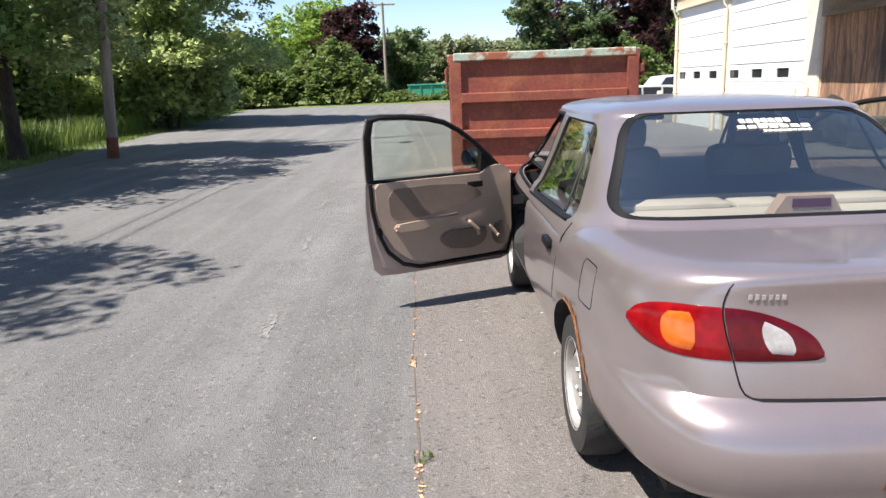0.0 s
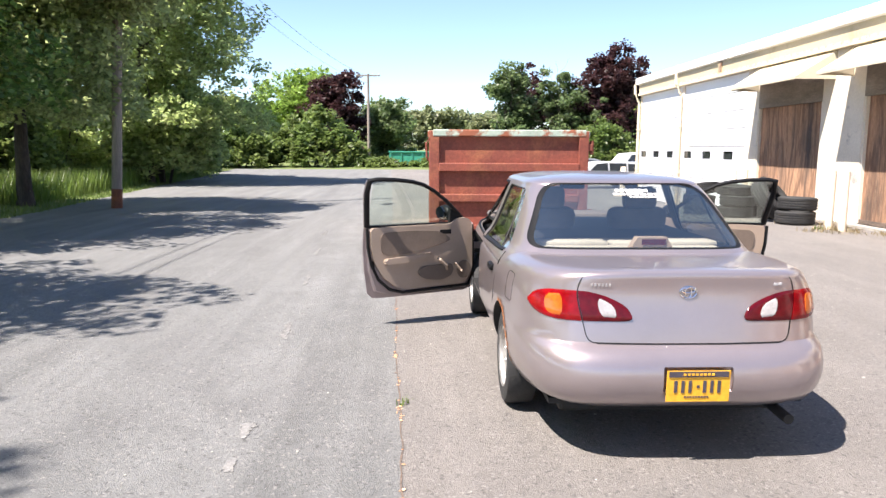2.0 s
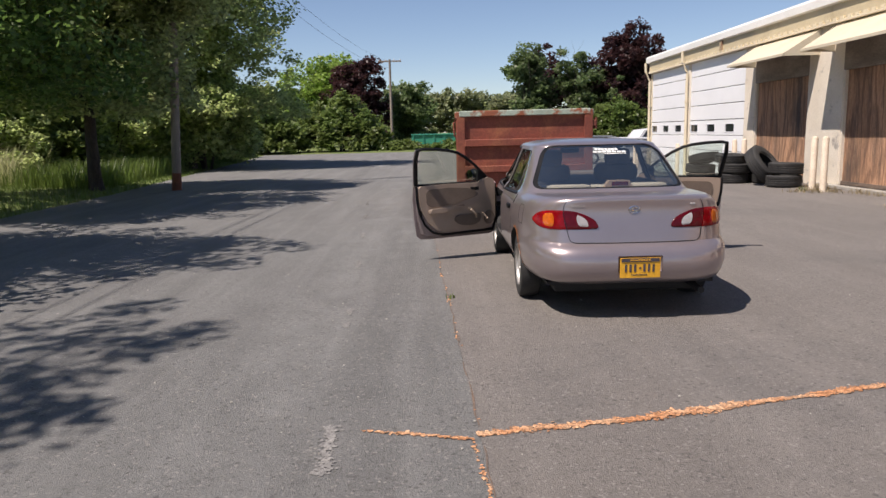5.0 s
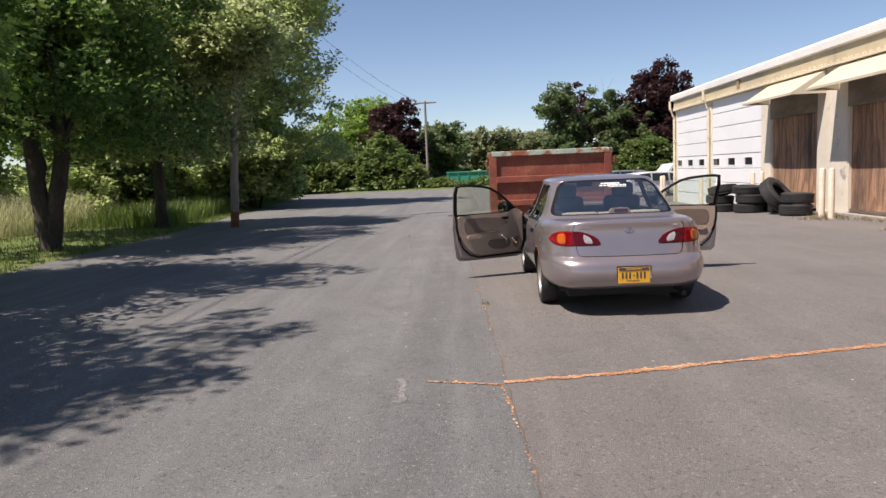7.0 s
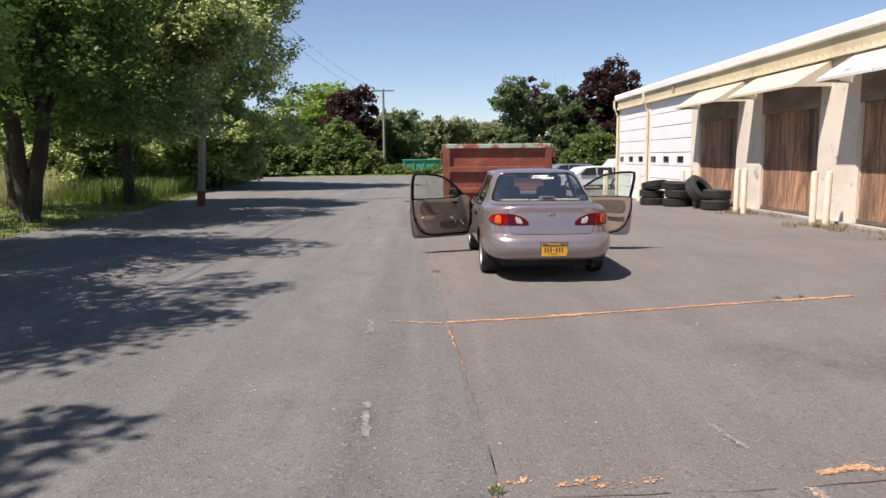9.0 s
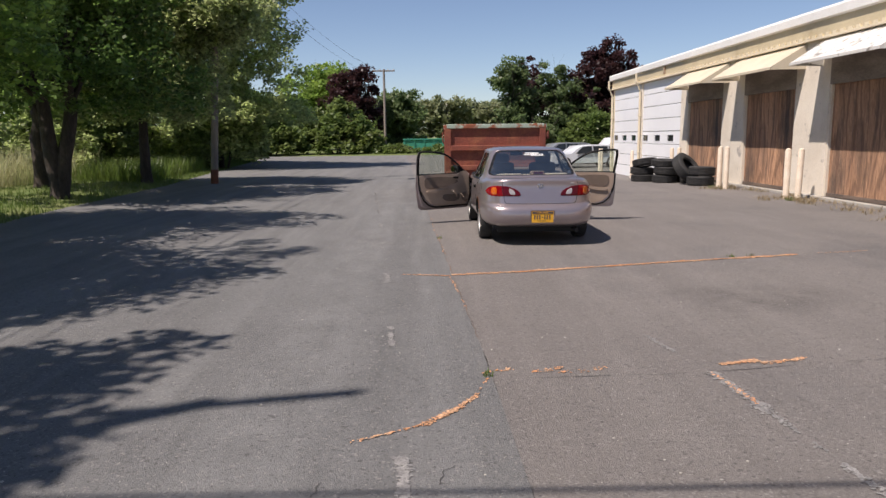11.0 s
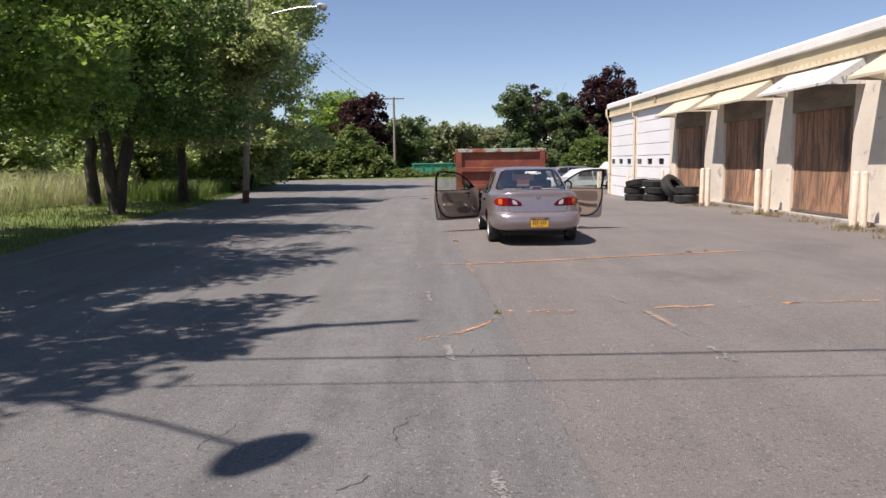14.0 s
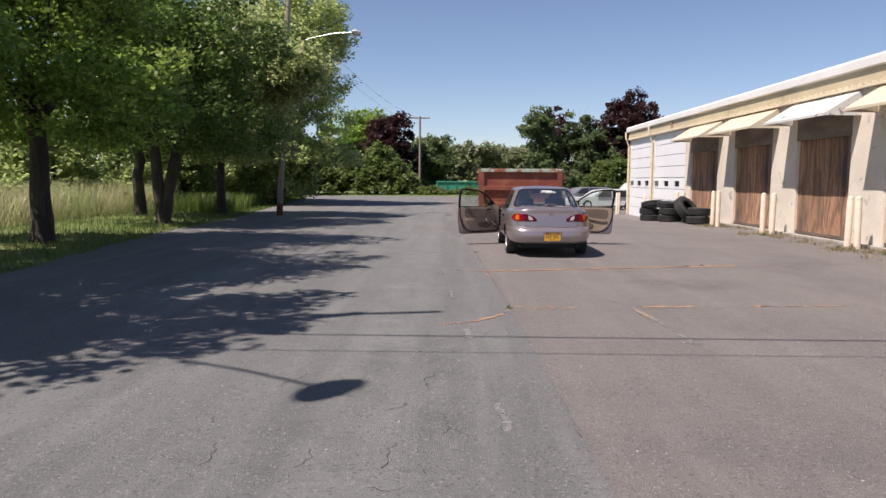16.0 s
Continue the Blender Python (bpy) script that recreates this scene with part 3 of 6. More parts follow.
for a, b, n in (((-1.32, -5.66), (-1.16, -5.36), 26), ((-0.98, -5.64), (-0.80, -5.36), 34), ((-0.81, -5.66), (-0.5, -5.39), 20), ((0.26, -5.53), (0.60, -5.33), 190), ((0.64, -5.6), (0.98, -5.20), 90), ((1.76, -5.4), (2.1, -5.18), 110), ((2.12, -5.47), (2.9, -5.05), 60)):
    mid = (a[1] + b[1]) / 2
    moss("broken orange moss in a crack across the yard", [(a[0], mid - 0.045), (b[0] + 0.05, mid + 0.045)], 0.030, int(n * 1.3), 13, 0.1)
ribbon("pavement_crack", "thin dark crack across the yard", [(-1.32, -5.64), (-0.56, -5.64), (0.22, -5.6), (0.92, -5.49), (1.92, -5.33), (3.42, -5.12), (5.42, -4.76)], 0.012, CRACK, 8, gaps=0.25)
for k, pts in enumerate(([(-2.12, -6.72), (-2.27, -7.53), (-2.19, -8.35), (-2.37, -9.37), (-2.33, -10.18), (-2.57, -11.38), (-2.52, -12.78)], [(-2.57, -9.27), (-3.07, -9.98), (-3.27, -10.78), (-3.77, -11.58)], [(-1.97, -9.57), (-2.12, -10.48), (-2.02, -11.58), (-2.27, -12.98)],
                         [(-2.32, -9.27), (-2.67, -9.78), (-2.97, -10.98)], [(-1.75, 0.6), (-2.1, 0.65), (-2.6, 0.69)], [(-4.67, -6.85), (-4.27, -8.35), (-4.47, -9.88)], [(-1.55, -6.6), (-1.75, -7.3), (-1.9, -8.1), (-2.1, -8.6), (-2.35, -9.3), (-2.75, -10.2), (-3.0, -11.4)], [(-2.12, -8.6), (-2.05, -9.4), (-2.2, -10.2), (-2.0, -11.1), (-2.15, -12.2)], [(-2.75, -10.2), (-2.5, -10.6), (-2.2, -10.7)], [(-3.3, -7.2), (-3.05, -8.0), (-3.2, -8.8), (-3.0, -9.7)], [(-2.4, -7.0), (-2.7, -7.8), (-2.6, -8.7)], [(-1.0, -8.8), (-1.2, -9.8), (-1.0, -10.9)], [(-3.6, -9.4), (-3.3, -10.3), (-3.5, -11.3)])):
    ribbon("pavement_crack", "thin dark crack in the road", pts, 0.006, CRACK, 40 + k, gaps=0.74, wander=0.09, step=0.02, ragged=0.9, jag=14.0)
moss("faded white paint line across the yard", [(0.06, -4.70), (0.20, -5.50), (0.235, -5.66)], 0.022, 150, 11, 0.2, PAINT_WHITE, "paint_line", "road marking", 0.004)
moss("worn white paint line across the yard", [(0.225, -5.60), (0.245, -5.90), (0.275, -6.35)], 0.032, 620, 15, -0.3, PAINT_WHITE, "paint_line", "road marking", 0.004)
moss("orange dead moss along a paint line", [(0.225, -5.60), (0.245, -5.90), (0.265, -6.20)], 0.016, 90, 15, -0.4)
moss("faded white paint line across the yard", [(0.275, -6.35), (0.31, -6.9), (0.345, -7.45)], 0.024, 230, 12, 0.1, PAINT_WHITE, "paint_line", "road marking", 0.004)
for i, (x, y0, y1, n) in enumerate([(-2.34, 0.02, 0.64, 420), (-2.15, -2.45, -1.90, 300), (-2.00, -4.88, -4.30, 420), (-1.83, -7.28, -6.80, 380), (-1.66, -9.83, -9.28, 210), (-2.52, 2.5, 3.05, 260), (-2.70, 4.9, 5.5, 240), (-2.9, 7.3, 8.0, 220), (-3.1, 9.8, 10.6, 220)]):
    moss("worn white dash of an old lane line", [(x, y1), (x + 0.04, y0)], 0.030, n, 20 + i, -0.1, PAINT_WHITE, "paint_mark", "road marking", 0.003)

def litter():
    """Small pale stones strewn over the paving."""
    rng = np.random.default_rng(5)
    bm = bmesh.new()
    for k in range(1700):
        x, y = (rng.uniform(-7, 5), rng.uniform(-12, 6)) if k < 420 else (rng.uniform(-5, 2.5), rng.uniform(-12.5, -5.5))
        r = rng.uniform(0.003, 0.010) if k < 420 else rng.uniform(0.0015, 0.0045)
        bmesh.ops.create_icosphere(bm, subdivisions=1, radius=r, matrix=Matrix.Translation((x, y, r * 0.4)) @ Matrix.Diagonal((1, rng.uniform(0.6, 1.2), 0.6, 1)))
    part("gravel", bm, CONCRETE, None)
    return tagged(scene.objects["gravel"], "loose pale pebbles strewn over the asphalt", "gravel", kind="stuff")


litter()

# ---- the long workshop building ----
WALL, NEAR, FAR = 7.95, -15.0, 26.2
DOORS = [(15.95, 12.90), (11.35, 8.36), (6.80, 3.95), (2.50, -0.45), (-1.95, -4.90), (-6.40, -9.35), (-10.85, -13.80)]   # far and near edge of each boarded door
DOOR_TOP = 2.72
GARAGES = [(26.10, 21.62), (21.40, 16.65)]
GARAGE_FOOT, GARAGE_TOP = -0.36, 3.79


def building():
    wall = thing("wall_west", "white painted block wall with boarded and sectional doors", "wall", kind="structure")
    openings = sorted([(b, a, DOOR_TOP) for a, b in DOORS] + [(b, a, GARAGE_TOP) for a, b in GARAGES])
    y = NEAR
    for a, b, top in openings:
        part("pier", boxed(WALL, WALL + 0.3, y, a, -0.5, 4.2, 0.01), WHITE_WALL, wall)
        part("lintel", boxed(WALL + 0.002, WALL + 0.3, a, b, top, 4.198), HEADER if top < 3 else WHITE_WALL, wall)
        y = b
    part("pier", boxed(WALL, WALL + 0.3, y, FAR, -0.5, 4.2, 0.01), CREAM, wall)
    for name, b in (("wall_north", (WALL + 0.3, 24, FAR - 0.3, FAR, -0.5, 4.2)), ("wall_south", (WALL + 0.3, 24, NEAR, NEAR + 0.3, -0.5, 4.2)), ("wall_east", (24, 24.3, NEAR, FAR, -0.5, 4.2))):
        tagged(part(name, boxed(*b), WHITE_WALL, None), "plain white block wall", "wall", kind="structure")
    # low gable ends and the pitched roof with its white edge
    for name, y0, y1 in (("gable_north", FAR - 0.3, FAR), ("gable_south", NEAR, NEAR + 0.3)):
        tagged(part(name, prism(bmesh.new(), [(WALL, 4.2), (24.3, 4.2), (24.3, 4.36), (16.1, 5.44), (WALL, 4.36)], "y", y0, y1), CREAM, None), "cream metal gable end", "wall", kind="structure")
    roof = thing("roof", "low white metal roof with a thick pale edge", "roof", kind="structure")
    part("roof_sheet", prism(bmesh.new(), [(7.892, 4.35), (16.1, 5.46), (24.6, 4.35), (24.6, 4.43), (16.1, 5.54), (7.892, 4.43)], "y", NEAR - 0.2, FAR + 0.22), ROOF_EDGE, roof)
    part("roof_edge", prism(bmesh.new(), [(7.78, 4.27), (7.89, 4.24), (7.89, 4.52), (7.82, 4.52), (7.78, 4.46)], "y", NEAR - 0.25, FAR + 0.26), ROOF_EDGE, roof)
    # ribbed fascia under the eave, flush with the wall; its tan tone imitates roof-edge shade
    fascia = thing("fascia", "ribbed metal fascia with eave shade in its tan tone", "fascia", kind="structure")
    part("band", boxed(7.87, WALL - 0.002, NEAR, FAR + 0.02, 3.86, 4.238), FASCIA, fascia)
    bm = bmesh.new()
    y = NEAR + 0.2
    while y < FAR:
        box(bm, 7.835, 7.869, y, y + 0.15, 3.862, 3.925)
        y += 0.30
    box(bm, 7.83, WALL - 0.002, NEAR, FAR + 0.02, 3.80, 3.858, 0.006)
    part("lower_rib", bm, CREAM, fascia, "toothed cream lower edge")
    part("joint_cover", boxed(7.82, 7.868, 18.25, 18.45, 3.93, 4.236), RUST_STREAK, fascia, "rusty joint cover with a hanging lip")
    # plinth along the foot of the wall
    sill = part("door_sill", boxed(WALL - 0.16, WALL - 0.004, NEAR, 12.4, -0.05, 0.07, 0.02), CONCRETE, None)
    tagged(sill, "weathered concrete sill along the wall", "sill", kind="structure")


def boarded_door(y_far, width, seed):
    """An opening closed with upright sheets of weathered plywood."""
    d = thing("boarded_door", "door opening boarded up with weathered brown plywood sheets", "door", Matrix.Translation((WALL, y_far, 0)), "boarded doors")
    n = 3
    for k in range(n):
        a, b = -width * k / n, -width * (k + 1) / n
        x = 0.09 + 0.006 * ((k + seed) % 2)
        part("plywood_sheet", boxed(x, x + 0.03, b + 0.003, a - 0.003, 0.10, DOOR_TOP - 0.004, 0.003), PLY, d)
    part("bottom_board", boxed(0.06, 0.088, -width + 0.01, -0.01, 0.07, 0.16, 0.004), ROT, d, "dark rotten bottom board")
    for y in (-0.05, -width + 0.002):
        part("jamb", boxed(0.02, 0.12, y, y + 0.048, 0.065, DOOR_TOP - 0.004, 0.004), WHITE_WALL, d)
    return d


def awning(y_far, y_near, mat, label):
    """A shed awning: sloping sheet from under the fascia to a thin lip, closed by a three-cornered cheek at each end."""
    a = thing("awning", label, "awning", Matrix.Translation((WALL, y_far, 0)), "awnings over the doors")
    top, low, deep, width = 3.79, 3.20, 0.90, y_far - y_near
    part("sheet", prism(bmesh.new(), [(-deep, low), (-0.004, top - 0.035), (-0.004, top), (-deep, low + 0.03)], "y", -width, 0), mat, a)
    part("lip", boxed(-deep - 0.014, -deep + 0.010, -width, 0, low - 0.035, low + 0.034, 0.004), mat, a)
    for flare, y in ((0.16, -0.002), (-0.02, -width + 0.016)):
        bm = bmesh.new()
        tri = [(-deep + 0.012, y, low - 0.03), (-0.003, y + flare, low - 0.03), (-0.003, y + flare, top - 0.002), (-deep + 0.012, y, low + 0.026)]
        lo, hi = [bm.verts.new(p) for p in tri], [bm.verts.new((x, q - 0.014, z)) for x, q, z in tri]
        bm.faces.new(lo)
        bm.faces.new(hi)
        for k in range(4):
            bm.faces.new((lo[k], lo[(k + 1) % 4], hi[(k + 1) % 4], hi[k]))
        part("cheek", bm, mat, a)
    return a


def garage_door(y_far, y_near):
    d = thing("garage_door", "closed white sectional garage door with three small windows", "garage door", Matrix.Translation((WALL, y_far, GARAGE_FOOT)), "sectional doors")
    n, width, height = 8, y_far - y_near, GARAGE_TOP - GARAGE_FOOT
    h = height / n
    for k in range(n):
        z0, z1 = k * h + 0.011, (k + 1) * h - 0.011
        bm = bmesh.new()
        if k == 3:
            spans = [(-width * (c + 0.28) / 3 - 0.36, -width * (c + 0.28) / 3 + 0.36) for c in (2, 1, 0)]
            y, low, high = -width + 0.01, z0 + 0.11, z1 - 0.14
            for a, b in spans:
                box(bm, 0.04, 0.09, y, a, z0, z1)
                box(bm, 0.04, 0.09, a, b, z0, low)
                box(bm, 0.04, 0.09, a, b, high, z1)
                y = b
            box(bm, 0.04, 0.09, y, -0.01, z0, z1)
            panel = part("door_section", bm, GARAGE, d)
            for a, b in spans:
                part("window_pane", boxed(0.062, 0.070, a + 0.002, b - 0.002, low + 0.002, high - 0.002), WINDOW, panel, "small dark window pane")
                rim = bmesh.new()
                for q in ((a - 0.03, b + 0.03, low - 0.03, low), (a - 0.03, b + 0.03, high, high + 0.03), (a - 0.03, a, low, high), (b, b + 0.03, low, high)):
                    box(rim, 0.03, 0.042, *q)
                part("window_frame", rim, GARAGE, panel)
        else:
            box(bm, 0.04, 0.09, -width + 0.01, -0.01, z0, z1, 0.010)
            part("door_section", bm, GARAGE, d)
    part("bottom_seal", boxed(0.045, 0.085, -width + 0.01, -0.01, -0.05, 0.011), BLACK_EDGE, d)
    return d


# grey-brown for the strip above the boarded doors, darker than the white wall
HEADER = material("grey_brown_header", (0.30, 0.255, 0.22), (0.20, 0.165, 0.14), scale=1.5, fine=25.0, grain=0.2, rough=0.9, bump=0.2, stretch=(1, 0.4, 1.5))
# cream metal darkened to tan, standing in for shade below the roof edge
FASCIA = material("eave_shaded_cream", (0.60, 0.51, 0.34), (0.54, 0.455, 0.30), scale=0.8, fine=30.0, grain=0.08, rough=0.6, bump=0.05, stain=(0.44, 0.35, 0.21), stain_scale=1.2, stain_spread=(0.58, 0.75))
RUST_STREAK = material("rust_streaked_metal", (0.45, 0.36, 0.24), (0.26, 0.15, 0.09), scale=6.0, fine=30.0, grain=0.15, rough=0.8, bump=0.1)
ROT = material("rotten_board", (0.11, 0.085, 0.07), (0.19, 0.14, 0.11), scale=3.0, fine=30.0, grain=0.3, rough=0.95, bump=0.5, stretch=(1, 0.3, 2))
BLACK_EDGE = material("black_rubber_edge", (0.02, 0.02, 0.02), rough=0.8, bump=0.1)
WINDOW = material("dark_pane", (0.03, 0.035, 0.04), rough=0.08, bump=0)
building()
for i, (a, b) in enumerate(DOORS):
    boarded_door(a, a - b, i)
for a, b, mat, label in ((15.83, 12.45, AWNING, "sloping cream metal awning over a boarded door"), (11.62, 7.95, AWNING, "sloping cream metal awning over a boarded door"),
                         (7.00, 3.60, AWNING_WHITE, "white awning with peeling paint over a boarded door"), (2.76, -0.75, AWNING, "sloping cream metal awning over a boarded door"), (-1.70, -5.2, AWNING, "sloping cream metal awning over a boarded door")):
    awning(a, b, mat, label)
for a, b in GARAGES:
    garage_door(a, b)
# near-black sheet behind the garage doors stands in for the unlit interior
tagged(part("garage_shade_sheet", boxed(WALL + 0.31, WALL + 0.33, 16.5, 26.15, -0.3, 3.9), DARK, None), "near-black sheet in place of the unlit garage inside", "wall", kind="structure")


def downpipe():
    d = thing("downpipe", "cream rainwater pipe with a bent neck at the corner", "downpipe", Matrix.Translation((WALL - 0.08, FAR - 0.06, 0)))
    part("pipe", tube(bmesh.new(), [(0, 0, -0.30), (0, 0, 3.45), (-0.04, 0, 3.58), (-0.15, 0.10, 3.86), (-0.16, 0.12, 4.25)], 0.055, 10), CREAM, d, smooth=True)
    for z in (0.8, 2.4):
        part("bracket", boxed(-0.06, 0.08, -0.07, 0.07, z, z + 0.04), CREAM, d)
    copy_thing(d, Matrix.Translation((WALL - 0.08, 21.51, 0)))


downpipe()


def bollard():
    b = thing("bollard", "cream painted steel bollard at the foot of the wall", "bollard", Matrix.Translation((7.22, 7.12, 0)), "bollards along the wall")
    part("post", lathe(bmesh.new(), [(0.0, -0.1), (0.074, -0.1), (0.074, 1.16), (0.062, 1.20), (0.03, 1.22), (0.0, 1.225)], Matrix(), 16, False), BOLLARD, b, smooth=True)
    for k, (x, y) in enumerate(((7.42, 6.93), (7.10, 10.85), (7.12, 10.42), (7.30, 2.70), (7.45, 2.56), (7.3, -1.55), (7.45, -1.7), (7.55, 16.25), (7.70, 15.98), (7.60, 21.55), (7.35, 26.4), (7.55, 26.75))):
        copy_thing(b, pose(x, y, dip(x, y), 0.5 - 0.3 * (k % 3), 0.8 - 0.5 * (k % 4), 40 * k))


bollard()

# ---- roll-off container ----
def dumpster():
    d = thing("roll_off_dumpster", "large rusty red steel roll-off container with a flaked pale top rail", "dumpster", pose(0.17, 8.40, 0, 0, 0, -3.0))
    w, length, z0, z1 = 1.27, 5.6, 0.22, 1.86
    part("floor", boxed(-w + 0.08, w - 0.08, 0.1, length, z0, z0 + 0.08), DUMP, d)
    for s in (-1, 1):
        wall = part("side_wall", boxed(s * w - 0.03 * s, s * w - 0.09 * s, 0.06, length, z0, z1 - 0.06), DUMP, d)
        for k in range(8):
            y = 0.45 + k * (length - 0.8) / 7
            part("side_rib", prism(bmesh.new(), [(s * (w - 0.03), y), (s * (w + 0.06), y + 0.03), (s * (w + 0.06), y + 0.10), (s * (w - 0.03), y + 0.13)], "z", z0 + 0.02, z1 - 0.1), DUMP, wall)
        part("top_rail", boxed(s * w - 0.10 * s, s * w + 0.07 * s, 0.1, length, z1 - 0.09, z1 + 0.03, 0.015), DUMP_TOP, d, "flaked pale green rail")
        part("corner_post", boxed(s * w - 0.13 * s, s * w + 0.03 * s, -0.05, 0.10, z0 - 0.08, z1 + 0.02, 0.012), DUMP, d)
        part("skid", boxed(s * 0.55 - 0.06, s * 0.55 + 0.06, 0.1, length, 0.10, z0), DUMP, d)
        for y in (0.35, length - 0.4):
            part("roller", lathe(bmesh.new(), [(0.03, -0.07), (0.10, -0.07), (0.10, 0.07), (0.03, 0.07)], pose(s * 0.85, y, 0.10, 0, 90, 0), 16), DARK, d, smooth=True)
            part("roller_bracket", boxed(s * 0.85 - 0.09, s * 0.85 + 0.09, y - 0.04, y + 0.04, 0.10, z0), DUMP, d)
    part("front_wall", boxed(-w + 0.05, w - 0.05, length - 0.06, length, z0, z1), DUMP, d)
    gate = part("rear_gate", boxed(-w + 0.13, w - 0.13, 0.02, 0.06, z0 + 0.02, z1 - 0.02), DUMP, d)
    for a, b in ((0.72, 0.85), (1.22, 1.36), (0.22, 0.34)):
        part("gate_rib", boxed(-w + 0.12, w - 0.12, -0.07, 0.02, a, b, 0.015), DUMP, gate)
    part("gate_rail", boxed(-w + 0.02, w - 0.02, -0.06, 0.07, z1 - 0.07, z1 + 0.04, 0.015), DUMP_TOP, gate, "flaked pale green top rail")
    for z in (0.5, 1.62):
        h = part("hinge", boxed(w - 0.02, w + 0.10, -0.03, 0.07, z - 0.06, z + 0.06, 0.012), DUMP, d)
        part("hinge_pin", lathe(bmesh.new(), [(0.0, -0.11), (0.035, -0.11), (0.035, 0.11), (0.0, 0.11)], pose(w + 0.085, 0.02, z), 12, False), DUMP, h, smooth=True)
    bm = tube(bmesh.new(), [(-w - 0.02, 0.05, 1.78), (-w - 0.09, 0.03, 1.68), (-w - 0.08, 0.02, 1.45), (-w - 0.03, 0.02, 1.38)], 0.018, 8)
    part("latch_chain", bm, DUMP, d, smooth=True)


dumpster()

# ---- trees and bushes ----
tree("maple_tree", "broad green maple with a dark trunk on the grass verge", (-11.25, 1.9, 0.05), 10.6, (2.3, 3.3, 22), LEAF, 1, 0.23, 2.6, 0.13, 700, 64, shift=(0.1, 0.1),
     boughs=[(2.3, -1.6, 3.5, 1.3, 0.6), (-1.5, -2.2, 3.5, 1.5, 0.7), (0.6, -2.7, 3.9, 1.5, 0.8), (-2.6, -0.4, 3.6, 1.5, 0.7), (1.5, 1.8, 3.7, 1.4, 0.7)])
tree("maple_tree", "green maple with a thick forked trunk on the verge", (-11.5, 9.3, 0.05), 9.6, (2.3, 3.7, 20), LEAF_DEEP, 2, 0.21, 2.6, 0.14, 560, 60, lean=(0.06, 0), stems=2, shift=(0.5, 0))
tree("maple_tree", "green maple standing behind the verge trees", (-13.9, 13.0, 0.1), 8.5, (2.8, 2.6, 12), LEAF, 3, 0.22, 2.6, 0.15, 220, 64)
tree("maple_tree", "green maple with a slim dark trunk and boughs round the pole", (-11.8, 16.2, 0.05), 8.9, (2.3, 3.1, 20), LEAF_OLIVE, 4, 0.19, 2.5, 0.15, 760, 64, shift=(0.5, -0.6),
     boughs=[(3.6, -1.9, 5.7, 1.2, 0.8), (3.3, -2.3, 5.2, 1.1, 0.6), (2.4, -1.0, 6.2, 1.6, 1.2), (3.8, -2.6, 5.9, 1.0, 0.6), (3.5, -1.8, 6.1, 1.2, 0.6), (2.6, -2.0, 5.7, 1.3, 0.9), (1.7, -0.8, 5.6, 1.6, 1.3), (3.9, -1.4, 5.4, 1.1, 0.7)])
tree("poplar_tree", "tall light green tree beside the road edge", (-13.2, 29.0, 0.05), 15.2, (2.4, 4.0, 30), LEAF_LIGHT, 5, 0.26, 2.6, 0.18, 800, 64, clump_r=0.65, shift=(1.9, 0))
tree("poplar_tree", "tall light green tree on the overgrown roadside", (-16.0, 33.0, 0.05), 14.0, (0.8, 4.2, 24), LEAF_LIGHT, 6, 0.26, 2.6, 0.24, 460, 65, clump_r=0.8)
tree("roadside_tree", "dense green tree in the overgrown strip", (-19.0, 24.0, 0.1), 12.5, (0.8, 4.4, 20), LEAF_LIGHT, 7, 0.24, 2.4, 0.22, 400, 65, clump_r=0.8)
tree("maple_tree", "maple whose shade falls over the road", (-12.2, -8.5, 0.05), 11.6, (2.6, 3.6, 24), LEAF, 9, 0.24, 2.4, 0.16, 560, 70, shift=(0.7, -0.6))
tree("maple_tree", "maple whose shade falls over the road", (-12.5, -4.2, 0.05), 11.6, (2.6, 3.5, 24), LEAF, 10, 0.22, 2.4, 0.13, 620, 74, shift=(1.0, 0))
# bushes and trees where the road ends
shrub("bush", "large sunlit yellow-green bush at the end of the road", (-9.8, 57.5, 0), 5.6, (9.0, 5.0), LEAF_BUSH, 21, 0.34, 230, 60, clump_r=0.7)
shrub("bush", "sunlit green bush at the end of the road", (-15.5, 56.0, 0), 5.0, (6.5, 5.0), LEAF_BUSH, 22, 0.34, 150, 60, clump_r=0.7)
shrub("bush", "dark green thicket at the bend", (-20.5, 50.0, 0), 6.5, (7.5, 6.0), LEAF_DARK, 23, 0.34, 180, 60, clump_r=0.8)
shrub("bush", "low green bush on the far verge", (-4.6, 56.5, 0), 1.1, (5.0, 2.6), LEAF_BUSH, 24, 0.22, 90, 50, clump_r=0.4)
shrub("bush", "low green bush on the far verge", (0.5, 57.0, 0), 0.9, (6.0, 2.4), LEAF_BUSH, 25, 0.22, 90, 50, clump_r=0.4)
tree("purple_beech", "dark purple-leaved tree behind the bushes", (-9.3, 72.0, 0), 10.2, (0.8, 3.6, 16), LEAF_PURPLE, 26, 0.25, 2.2, 0.34, 260, 60, clump_r=0.7)
tree("far_tree", "tall green tree behind the bushes", (-14.5, 78.0, 0), 11.2, (1.5, 5.0, 16), LEAF, 27, 0.25, 3, 0.4, 260, 55, clump_r=0.9)
tree("far_tree", "dark green tree beside the utility pole", (-4.4, 76.0, 0), 7.4, (0.6, 3.4, 12), LEAF_DARK, 28, 0.2, 2, 0.36, 180, 55, clump_r=0.8)
